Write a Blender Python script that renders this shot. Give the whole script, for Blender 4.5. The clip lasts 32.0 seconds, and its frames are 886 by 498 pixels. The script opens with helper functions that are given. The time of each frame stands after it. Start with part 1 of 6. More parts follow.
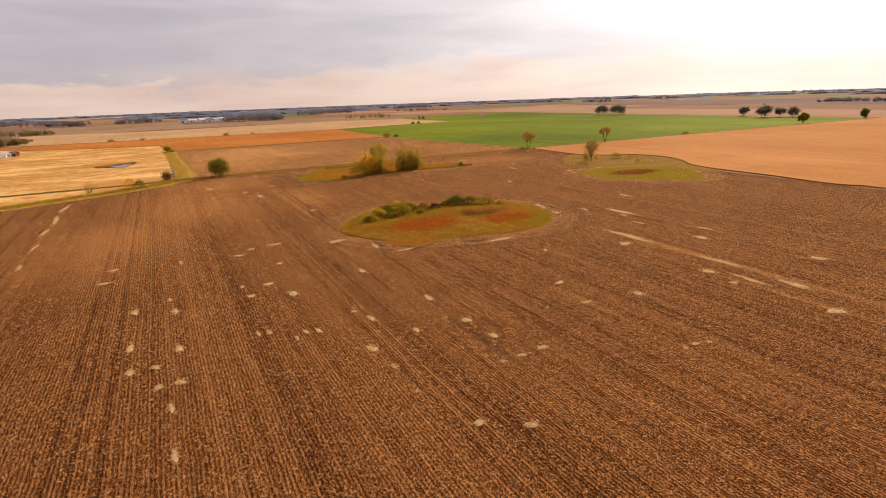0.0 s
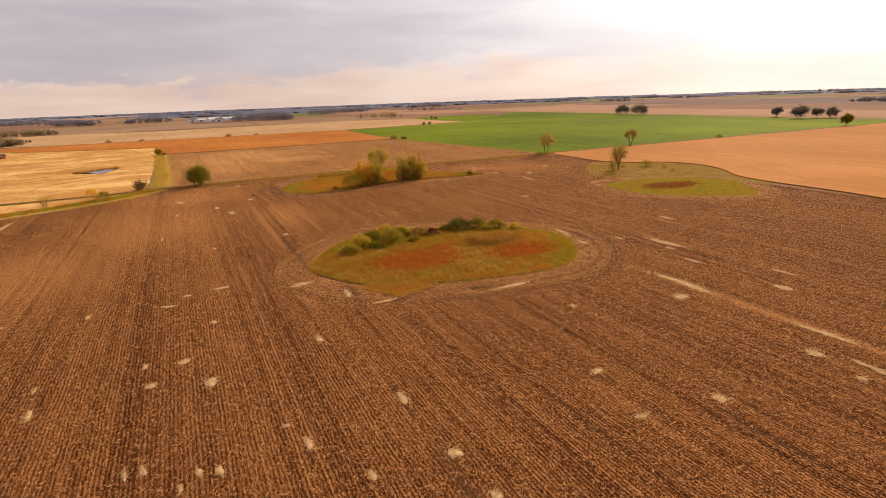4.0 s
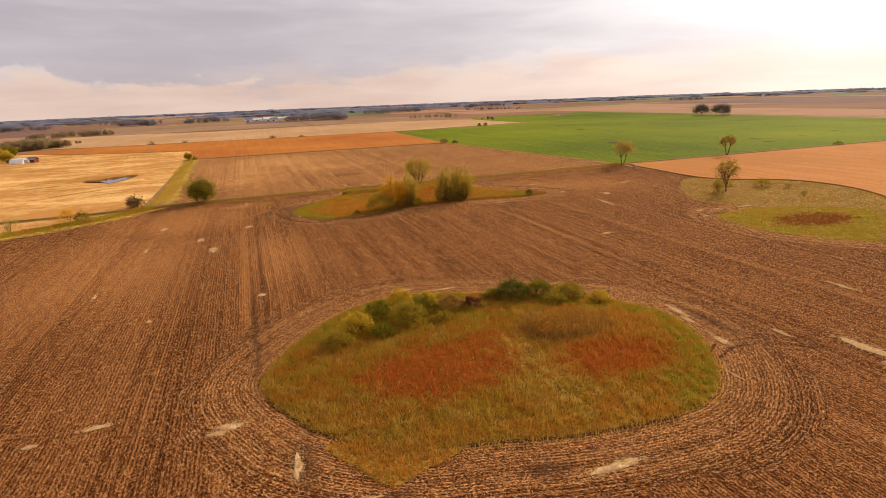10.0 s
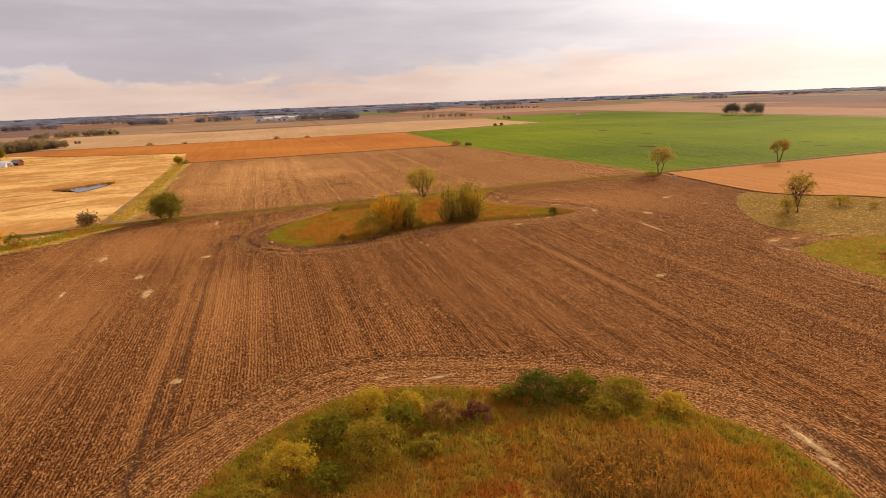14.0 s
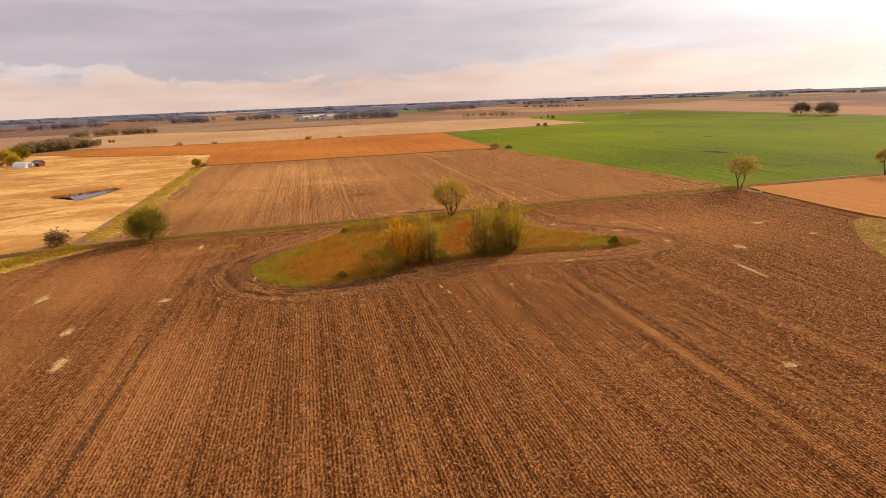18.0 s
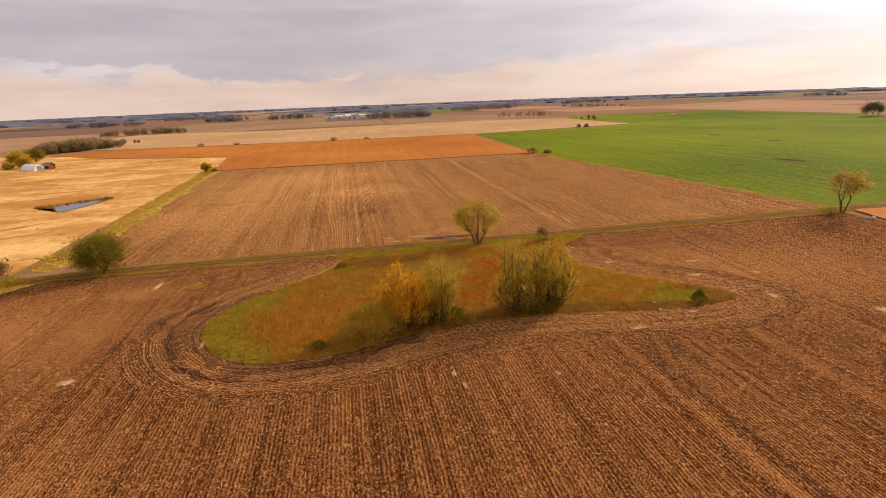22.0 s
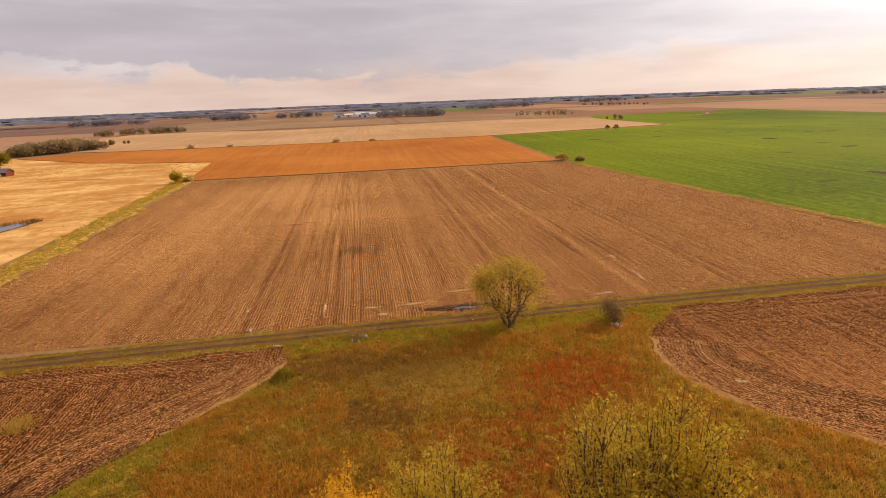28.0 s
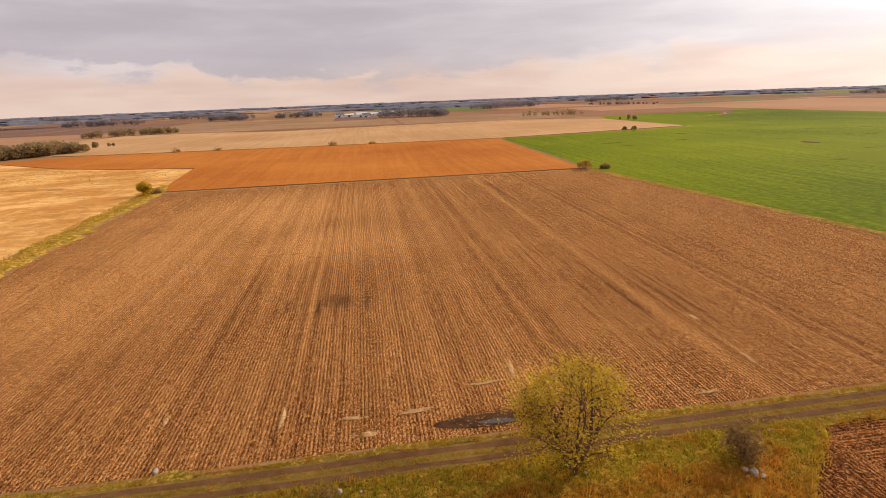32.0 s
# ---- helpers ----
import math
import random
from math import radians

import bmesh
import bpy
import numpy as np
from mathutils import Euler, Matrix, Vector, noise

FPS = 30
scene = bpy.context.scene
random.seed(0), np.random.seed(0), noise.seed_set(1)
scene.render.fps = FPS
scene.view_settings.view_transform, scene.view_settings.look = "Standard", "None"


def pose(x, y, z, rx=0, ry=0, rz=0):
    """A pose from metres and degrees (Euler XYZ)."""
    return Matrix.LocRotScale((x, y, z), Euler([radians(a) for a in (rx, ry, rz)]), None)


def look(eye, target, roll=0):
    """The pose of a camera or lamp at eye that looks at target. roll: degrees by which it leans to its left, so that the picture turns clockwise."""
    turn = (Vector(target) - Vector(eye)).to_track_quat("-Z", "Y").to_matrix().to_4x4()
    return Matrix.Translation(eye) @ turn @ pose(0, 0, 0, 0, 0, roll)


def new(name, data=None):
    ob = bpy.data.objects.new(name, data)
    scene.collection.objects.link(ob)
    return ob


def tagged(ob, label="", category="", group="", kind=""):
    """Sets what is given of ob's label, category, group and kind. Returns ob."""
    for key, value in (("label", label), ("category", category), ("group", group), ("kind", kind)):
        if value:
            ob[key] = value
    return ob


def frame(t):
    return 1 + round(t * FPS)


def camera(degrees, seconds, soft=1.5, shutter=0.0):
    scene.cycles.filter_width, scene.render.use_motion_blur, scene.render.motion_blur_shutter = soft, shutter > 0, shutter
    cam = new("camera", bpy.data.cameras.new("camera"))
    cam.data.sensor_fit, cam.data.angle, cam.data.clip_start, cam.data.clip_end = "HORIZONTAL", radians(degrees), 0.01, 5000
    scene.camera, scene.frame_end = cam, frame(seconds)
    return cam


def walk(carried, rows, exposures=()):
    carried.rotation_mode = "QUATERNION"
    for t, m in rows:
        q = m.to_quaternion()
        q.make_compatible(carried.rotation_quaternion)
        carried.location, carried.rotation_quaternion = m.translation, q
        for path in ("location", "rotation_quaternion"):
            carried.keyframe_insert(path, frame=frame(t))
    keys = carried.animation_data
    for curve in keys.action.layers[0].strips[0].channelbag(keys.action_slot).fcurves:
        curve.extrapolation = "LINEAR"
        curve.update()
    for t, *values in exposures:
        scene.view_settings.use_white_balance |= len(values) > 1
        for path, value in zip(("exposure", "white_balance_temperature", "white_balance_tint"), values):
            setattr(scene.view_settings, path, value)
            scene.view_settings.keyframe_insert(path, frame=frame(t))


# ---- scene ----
cam = camera(77.5, 32.0, soft=0.9)
METRES, EYE, TILT, LEAN, TURN = 236.0, 30.0, -14.2, -0.35, -26.3
ROWS = [
    (0.0, 0.0, 0.0, 0.0, -0.05, -1.24, 2.4),
    (0.5, 0.0032, 0.0156, 0.0039, -0.08, -1.25, 2.37),
    (1.0, 0.006, 0.0298, 0.0076, -0.09, -1.28, 2.38),
    (1.5, 0.0083, 0.0448, 0.0115, -0.1, -1.3, 2.37),
    (2.0, 0.0103, 0.0603, 0.0156, -0.06, -1.31, 2.38),
    (2.5, 0.012, 0.0752, 0.0195, 0.03, -1.31, 2.37),
    (3.0, 0.0134, 0.0905, 0.0236, 0.37, -1.31, 2.28),
    (3.5, 0.0146, 0.1052, 0.0275, 0.97, -1.3, 2.12),
    (5.5, 0.0179, 0.1656, 0.0426, 2.43, -1.25, 1.81),
    (6.0, 0.0185, 0.1812, 0.0465, 2.96, -1.26, 1.69),
    (6.5, 0.019, 0.196, 0.0504, 4.02, -1.25, 1.44),
    (7.0, 0.0193, 0.2117, 0.0543, 4.82, -1.22, 1.26),
    (7.5, 0.0195, 0.2266, 0.0583, 5.23, -1.24, 1.17),
    (8.0, 0.0195, 0.2422, 0.0623, 5.49, -1.23, 1.11),
    (8.5, 0.0195, 0.2573, 0.066, 5.79, -1.24, 1.03),
    (9.0, 0.0193, 0.2727, 0.0701, 6.36, -1.23, 0.89),
    (9.5, 0.0189, 0.2876, 0.0739, 6.87, -1.24, 0.8),
    (10.0, 0.0183, 0.3033, 0.0777, 7.21, -1.25, 0.72),
    (10.5, 0.0178, 0.3182, 0.0815, 7.41, -1.26, 0.69),
    (11.0, 0.0171, 0.3338, 0.0853, 7.58, -1.28, 0.65),
    (11.5, 0.0165, 0.3486, 0.0891, 7.7, -1.31, 0.64),
    (12.0, 0.016, 0.3643, 0.0931, 7.83, -1.31, 0.61),
    (12.5, 0.0155, 0.3793, 0.0968, 7.99, -1.33, 0.58),
    (13.0, 0.0148, 0.3949, 0.1008, 8.13, -1.33, 0.52),
    (13.5, 0.014, 0.4098, 0.1046, 8.37, -1.38, 0.44),
    (14.0, 0.0133, 0.4254, 0.1086, 8.79, -1.38, 0.34),
    (14.5, 0.0123, 0.4403, 0.1125, 9.08, -1.41, 0.26),
    (16.5, 0.0078, 0.5007, 0.1276, 10.68, -1.48, -0.13),
    (17.0, 0.0065, 0.5161, 0.1316, 11.36, -1.51, -0.27),
    (17.5, 0.0048, 0.5309, 0.1353, 12.02, -1.55, -0.48),
    (18.0, 0.003, 0.5464, 0.1392, 12.89, -1.57, -0.7),
    (18.5, 0.0012, 0.5611, 0.1429, 13.76, -1.6, -0.9),
    (19.0, -0.0011, 0.5765, 0.1467, 14.43, -1.64, -1.07),
    (19.5, -0.0034, 0.5912, 0.1504, 14.78, -1.66, -1.15),
    (20.0, -0.0058, 0.6065, 0.1542, 15.01, -1.68, -1.2),
    (20.5, -0.0082, 0.621, 0.158, 15.27, -1.66, -1.29),
    (21.0, -0.0109, 0.6364, 0.1619, 15.77, -1.71, -1.43),
    (21.5, -0.0135, 0.6512, 0.1656, 16.13, -1.72, -1.49),
    (22.0, -0.0163, 0.6666, 0.1695, 16.39, -1.74, -1.55),
    (22.5, -0.019, 0.6814, 0.1731, 16.54, -1.76, -1.57),
    (23.0, -0.0218, 0.6965, 0.1769, 16.72, -1.77, -1.64),
    (23.5, -0.0248, 0.7111, 0.1805, 16.97, -1.82, -1.68),
    (24.0, -0.0285, 0.7261, 0.1842, 17.18, -1.84, -1.71),
    (24.5, -0.0328, 0.7403, 0.1876, 17.32, -1.86, -1.76),
    (25.0, -0.0375, 0.7547, 0.1913, 17.43, -1.89, -1.81),
    (25.5, -0.0422, 0.7686, 0.1946, 17.51, -1.9, -1.82),
    (27.5, -0.0617, 0.8247, 0.2083, 17.74, -1.96, -1.93),
    (28.0, -0.0671, 0.8389, 0.2119, 17.78, -1.98, -1.95),
    (28.5, -0.0724, 0.8526, 0.2153, 17.82, -2.0, -1.95),
    (29.0, -0.0782, 0.8669, 0.2188, 17.83, -1.99, -1.96),
    (29.5, -0.0835, 0.8805, 0.2223, 17.87, -2.01, -1.97),
    (30.0, -0.0892, 0.8948, 0.2259, 17.89, -1.99, -1.99),
    (30.5, -0.0947, 0.9085, 0.2294, 17.91, -2.0, -2.01),
    (31.0, -0.1002, 0.923, 0.2329, 17.96, -2.01, -2.02),
    (31.5, -0.1056, 0.9368, 0.2363, 18.01, -2.02, -2.01),
    (32.0, -0.1117, 0.9511, 0.24, 18.03, -2.03, -1.99),
]
walk(cam, [(t, pose(0, 0, EYE, TILT, LEAN, TURN) @ pose(METRES * x, METRES * y, METRES * z, 90 + pitch, roll, yaw)) for t, x, y, z, yaw, pitch, roll in ROWS])

# ---- light ----
SUN_AZ, SUN_EL = radians(58), radians(24)   # azimuth clockwise from +y, elevation
sun_dir = Vector((math.sin(SUN_AZ) * math.cos(SUN_EL), math.cos(SUN_AZ) * math.cos(SUN_EL), math.sin(SUN_EL)))
sun = new("sun", bpy.data.lights.new("sun", "SUN"))
sun.data.energy, sun.data.angle, sun.data.color = 3.2, radians(12), (1.0, 0.82, 0.58)
sun.matrix_world = look(sun_dir * 100, (0, 0, 0))


class Nodes:
    """Short way to wire node trees."""

    def __init__(self, tree):
        self.tree = tree
        tree.nodes.clear()

    def add(self, kind, **sockets):
        node = self.tree.nodes.new(kind)
        for key, value in sockets.items():
            key = int(key[1:]) if key[0] == "i" and key[1:].isdigit() else key.replace("_", " ")
            if isinstance(value, bpy.types.NodeSocket):
                self.tree.links.new(value, node.inputs[key])
            else:
                node.inputs[key].default_value = value
        return node

    def math(self, op, a, b=0.0, clamp=False):
        node = self.add("ShaderNodeMath", i0=a, i1=b)
        node.operation, node.use_clamp = op, clamp
        return node.outputs[0]

    def vmath(self, op, a, b):
        node = self.add("ShaderNodeVectorMath", i0=a, i1=b)
        node.operation = op
        return node.outputs["Value"] if op in ("DOT_PRODUCT", "LENGTH") else node.outputs[0]

    def noise(self, vector, scale, detail=3.0, rough=0.6, distortion=0.0):
        return self.add("ShaderNodeTexNoise", Vector=vector, Scale=scale, Detail=detail, Roughness=rough, Distortion=distortion).outputs["Fac"]

    def scaled(self, vector, x, y, z=1.0):
        return self.vmath("MULTIPLY", vector, (x, y, z))

    def mix(self, fac, a, b, blend="MIX"):
        node = self.tree.nodes.new("ShaderNodeMix")
        node.data_type, node.blend_type = "RGBA", blend
        for key, value in ((0, fac), (6, a), (7, b)):
            if isinstance(value, bpy.types.NodeSocket):
                self.tree.links.new(value, node.inputs[key])
            else:
                node.inputs[key].default_value = (*value, 1) if isinstance(value, tuple) and len(value) == 3 else value
        return node.outputs[2]

    def step(self, value, low, high):
        node = self.add("ShaderNodeMapRange", Value=value, From_Min=low, From_Max=high)
        node.interpolation_type = "SMOOTHSTEP"
        return node.outputs[0]


world = bpy.data.worlds.new("sky")
scene.world = world
world.use_nodes = True
w = Nodes(world.node_tree)
way = w.add("ShaderNodeTexCoord").outputs["Generated"]
height = w.add("ShaderNodeSeparateXYZ", Vector=way).outputs[2]
split = w.add("ShaderNodeSeparateXYZ", Vector=way)
bearing = w.math("MULTIPLY", w.math("ARCTAN2", split.outputs[0], split.outputs[1]), 180 / math.pi)
rise = w.math("MULTIPLY", w.math("ARCSINE", w.math("MAXIMUM", height, 0.0)), 180 / math.pi)
lifted = w.math("ADD", w.math("MAXIMUM", height, 0.0), 0.16)
plane = w.vmath("DIVIDE", way, w.add("ShaderNodeCombineXYZ", X=lifted, Y=lifted, Z=lifted).outputs[0])
broad = w.noise(w.vmath("ADD", w.scaled(plane, 0.55, 0.8, 0.0), (3.1, 0.4, 0.0)), 0.8, 3.0, 0.45, 0.2)
fine = w.noise(w.scaled(way, 2.2, 2.2, 15.0), 1.7, 5.0, 0.55, 0.25)
ragged = w.noise(w.scaled(way, 5.0, 5.0, 16.0), 1.6, 5.0, 0.6, 0.3)
cover = w.math("ADD", w.math("MULTIPLY", broad, 0.55), w.math("MULTIPLY", fine, 0.45))
cloud = w.mix(w.step(cover, 0.36, 0.62), (0.63, 0.56, 0.595), (0.84, 0.75, 0.765))
# a low grey cloud bank in the north-west, with a ragged base
puff = w.noise(w.scaled(way, 13.0, 13.0, 34.0), 1.3, 4.0, 0.6, 0.2)
base_line = w.math("ADD", w.math("ADD", 0.9, w.math("MULTIPLY", w.math("MAXIMUM", w.math("SUBTRACT", bearing, 4.0), 0.0), 0.10)), w.math("MULTIPLY", w.math("MAXIMUM", w.math("SUBTRACT", 2.0, bearing), 0.0), 0.085))
under = w.math("ADD", w.math("SUBTRACT", rise, base_line), w.math("ADD", w.math("MULTIPLY", w.math("SUBTRACT", ragged, 0.5), 5.0), w.math("MULTIPLY", w.math("SUBTRACT", puff, 0.5), 3.5)))
over = w.math("ADD", rise, w.math("MULTIPLY", w.math("SUBTRACT", fine, 0.5), 9.0))
sides = w.math("ADD", bearing, w.math("MULTIPLY", w.math("SUBTRACT", ragged, 0.5), 26.0))
bank = w.math("MULTIPLY", w.math("MULTIPLY", w.step(under, 0.0, 1.1), w.step(over, 12.0, 5.0)), w.math("MULTIPLY", w.math("MULTIPLY", w.math("ADD", 0.5, w.math("MULTIPLY", w.step(sides, 7.0, -8.0), 0.5)), w.step(sides, 48.0, 20.0)), w.step(sides, -75.0, -45.0)))
cloud = w.mix(w.math("MULTIPLY", bank, 0.66), cloud, (0.515, 0.45, 0.495))
shreds = w.math("MULTIPLY", w.step(ragged, 0.53, 0.66), w.math("MULTIPLY", w.step(rise, 1.0, 2.0), w.step(rise, 4.6, 2.6)))
peach = w.mix(w.step(fine, 0.35, 0.65), (0.82, 0.57, 0.47), (0.93, 0.69, 0.56))
low = w.math("MULTIPLY", w.step(w.math("ADD", rise, w.math("MULTIPLY", w.math("SUBTRACT", ragged, 0.5), 5.0)), 4.2, 1.6), w.math("SUBTRACT", 1.0, w.math("MULTIPLY", bank, 0.9)))
cloud = w.mix(w.math("MULTIPLY", low, 0.85), cloud, peach)
cloud = w.mix(w.math("MULTIPLY", shreds, 0.4), cloud, (0.60, 0.51, 0.53))
near_sun = w.math("MAXIMUM", w.vmath("DOT_PRODUCT", way, tuple(sun_dir)), 0.0)
glow = w.math("ADD", w.math("MULTIPLY", w.math("POWER", near_sun, 9.0), 0.85), w.math("MULTIPLY", w.math("POWER", near_sun, 40.0), 0.9))
bright = w.mix(glow, (0, 0, 0), (1.0, 0.96, 0.92))
cloud = w.mix(1.0, cloud, bright, "ADD")
sky = w.add("ShaderNodeTexSky")
sky.sky_type, sky.sun_disc, sky.sun_elevation, sky.sun_rotation = "NISHITA", False, SUN_EL, SUN_AZ
air = w.add("ShaderNodeBackground", Color=sky.outputs[0], Strength=0.05)
overcast = w.add("ShaderNodeBackground", Color=cloud, Strength=0.95)
total = w.add("ShaderNodeMixShader", i0=0.92, i1=air.outputs[0], i2=overcast.outputs[0])
w.add("ShaderNodeOutputWorld", Surface=total.outputs[0])
scene.view_settings.exposure = 0.0


# ---- materials ----
def material(name, rough=0.9):
    mat = bpy.data.materials.new(name)
    mat.use_nodes = True
    n = Nodes(mat.node_tree)
    n.bsdf = n.add("ShaderNodeBsdfPrincipled", Roughness=rough)
    n.bsdf.inputs["Specular IOR Level"].default_value = 0.02
    n.add("ShaderNodeOutputMaterial", Surface=n.bsdf.outputs[0])
    return mat, n


def bump(n, value, strength, distance):
    node = n.add("ShaderNodeBump", Height=value, Strength=strength, Distance=distance)
    n.tree.links.new(node.outputs[0], n.bsdf.inputs["Normal"])


def set_colour(n, socket):
    n.tree.links.new(socket, n.bsdf.inputs["Base Color"])


def ovals(n, at, rough, marks):
    """A soft mask, uneven at its edge, that is 1 within some ovals (x, y, half width, half length) of the plan."""
    total = None
    for x, y, rx, ry in marks:
        d = n.vmath("LENGTH", n.vmath("MULTIPLY", n.vmath("SUBTRACT", at, (x, y, 0)), (1 / rx, 1 / ry, 0)), (0, 0, 0))
        m = n.step(n.math("ADD", d, n.math("MULTIPLY", rough, 1.3)), 1.9, 0.75)
        total = n.math("MAXIMUM", total, m) if total else m
    return total


def stubble(name, soil, middle, straw, rows=0.38, contrast=1.0, patch=0.5, damp=(), dry=(), lines=0.72):
    """Corn stubble: rows across u, litter, and passes of twelve rows. UVs are metres."""
    mat, n = material(name, 0.95)
    uv = n.add("ShaderNodeTexCoord").outputs["UV"]
    wobble = n.noise(uv, 0.09, 2.0)
    xyz = n.add("ShaderNodeSeparateXYZ", Vector=uv)
    u = n.math("ADD", xyz.outputs[0], n.math("MULTIPLY", wobble, 0.45))
    wave = n.math("ADD", n.math("MULTIPLY", n.math("SINE", n.math("MULTIPLY", u, 2 * math.pi / rows)), 0.5), 0.5)
    streak = n.noise(n.scaled(uv, 2.2, 0.09), 1.0, 3.0, 0.65)
    wide = n.noise(n.scaled(uv, 0.22, 0.012), 1.0, 3.0, 0.6)
    grain = n.noise(n.scaled(uv, 1.6, 0.85), 5.4, 4.0, 0.72, 0.7)
    flecks = n.noise(n.vmath("ADD", n.scaled(uv, 1.8, 0.75), (31.7, 5.2, 0.0)), 6.6, 4.0, 0.7, 0.9)
    clods = n.noise(n.vmath("ADD", n.scaled(uv, 1.3, 0.75), (3.3, 17.2, 0.0)), 1.9, 4.0, 0.8, 0.6)
    grain = n.math("ADD", n.math("MULTIPLY", grain, 0.7), n.math("MULTIPLY", clods, 0.3))
    flecks = n.math("ADD", n.math("MULTIPLY", flecks, 0.7), n.math("MULTIPLY", n.noise(n.scaled(uv, 1.2, 0.6), 2.6, 4.0, 0.8, 0.8), 0.3))
    patches = n.noise(uv, 0.045, 4.0, 0.6)
    run = n.add("ShaderNodeTexWhiteNoise")
    run.noise_dimensions = "1D"
    n.tree.links.new(n.math("FLOOR", n.math("DIVIDE", xyz.outputs[0], rows * 16)), run.inputs["W"])
    drill = n.add("ShaderNodeTexWhiteNoise")
    drill.noise_dimensions = "1D"
    n.tree.links.new(n.math("FLOOR", n.math("ADD", n.math("DIVIDE", u, rows), 0.25)), drill.inputs["W"])
    pair = n.add("ShaderNodeTexWhiteNoise")
    pair.noise_dimensions = "1D"
    n.tree.links.new(n.math("ADD", n.math("FLOOR", n.math("DIVIDE", u, rows * 2)), 0.37), pair.inputs["W"])
    slow = n.math("ADD", n.math("MULTIPLY", wide, 0.1), n.math("MULTIPLY", patches, patch * 0.6))
    slow = n.math("ADD", n.math("ADD", slow, n.math("MULTIPLY", run.outputs[0], 0.10)), n.math("MULTIPLY", streak, 0.5))
    slow = n.math("ADD", slow, n.math("ADD", n.math("MULTIPLY", drill.outputs[0], 0.22), n.math("MULTIPLY", pair.outputs[0], 0.18)))
    slow = n.math("SUBTRACT", slow, 0.05 + patch * 0.3 + 0.05 + 0.25 + 0.11 + 0.09)
    at = n.vmath("MULTIPLY", n.add("ShaderNodeNewGeometry").outputs["Position"], (1, 1, 0))
    uneven = n.math("ADD", n.math("MULTIPLY", n.noise(at, 0.9, 4.0, 0.7), 0.6), n.math("MULTIPLY", streak, 0.4))
    # dry straw ovals, and the north field's painted sunlit ones, add pale cover
    if dry:
        slow = n.math("ADD", slow, n.math("MULTIPLY", ovals(n, at, uneven, dry), 0.33))
    row_light = n.math("MULTIPLY", n.math("SUBTRACT", wave, 0.5), 0.045 * min(1.0, lines * 1.3))
    value = n.math("ADD", n.math("ADD", grain, n.math("MULTIPLY", slow, 0.24 * contrast)), row_light)
    colour = n.mix(n.step(value, 0.45, 0.525), soil, middle)
    bright = n.math("ADD", n.math("ADD", flecks, n.math("MULTIPLY", slow, 0.21 * contrast)), row_light)
    colour = n.mix(n.step(bright, 0.515, 0.57), colour, straw)
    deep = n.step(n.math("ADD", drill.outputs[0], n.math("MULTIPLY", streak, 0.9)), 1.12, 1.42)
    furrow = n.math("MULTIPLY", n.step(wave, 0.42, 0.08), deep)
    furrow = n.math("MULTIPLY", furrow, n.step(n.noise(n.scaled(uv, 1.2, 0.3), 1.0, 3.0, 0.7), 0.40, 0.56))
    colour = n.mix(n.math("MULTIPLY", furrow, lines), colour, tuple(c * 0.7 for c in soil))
    value = n.math("ADD", value, n.math("MULTIPLY", n.step(bright, 0.50, 0.62), 0.4))
    if damp:
        colour = n.mix(n.math("MULTIPLY", ovals(n, at, uneven, damp), 0.68), colour, n.mix(grain, (0.03, 0.012, 0.006), (0.13, 0.06, 0.028)))
    set_colour(n, colour)
    bump(n, value, 0.72, 0.125)
    return mat


def crop(name, dark, pale, grain_scale=1.2, stripes=0.0, big=0.03, rough=0.9, third=None, tufts=0.0, lane=(0.35, 0.012)):
    """An even field of grass, crop or bare soil, in world metres."""
    mat, n = material(name, rough)
    at = n.add("ShaderNodeNewGeometry").outputs["Position"]
    grain = n.noise(at, grain_scale, 5.0, 0.7)
    large = n.noise(at, big, 4.0, 0.6)
    lanes = n.noise(n.scaled(at, lane[0], lane[1], 0.0), 1.0, 3.0, 0.6)
    total = n.math("ADD", n.math("MULTIPLY", grain, 0.6), n.math("MULTIPLY", large, 0.7))
    total = n.math("ADD", total, n.math("MULTIPLY", n.math("SUBTRACT", lanes, 0.5), stripes))
    colour = n.mix(n.step(total, 0.42, 0.9), dark, pale)
    if third:
        colour = n.mix(n.step(n.noise(at, big * 2.3, 5.0, 0.65, 1.0), 0.5, 0.66), colour, third)
    if tufts:
        clump = n.noise(n.vmath("ADD", at, (7.7, 3.1, 0.0)), tufts, 3.0, 0.65, 0.8)
        colour = n.mix(n.step(clump, 0.5, 0.62), colour, tuple(min(0.9, c * 1.5) for c in pale))
        colour = n.mix(n.step(clump, 0.42, 0.32), colour, tuple(c * 0.5 for c in dark))
    set_colour(n, colour)
    bump(n, grain, 0.6, 0.15)
    return mat


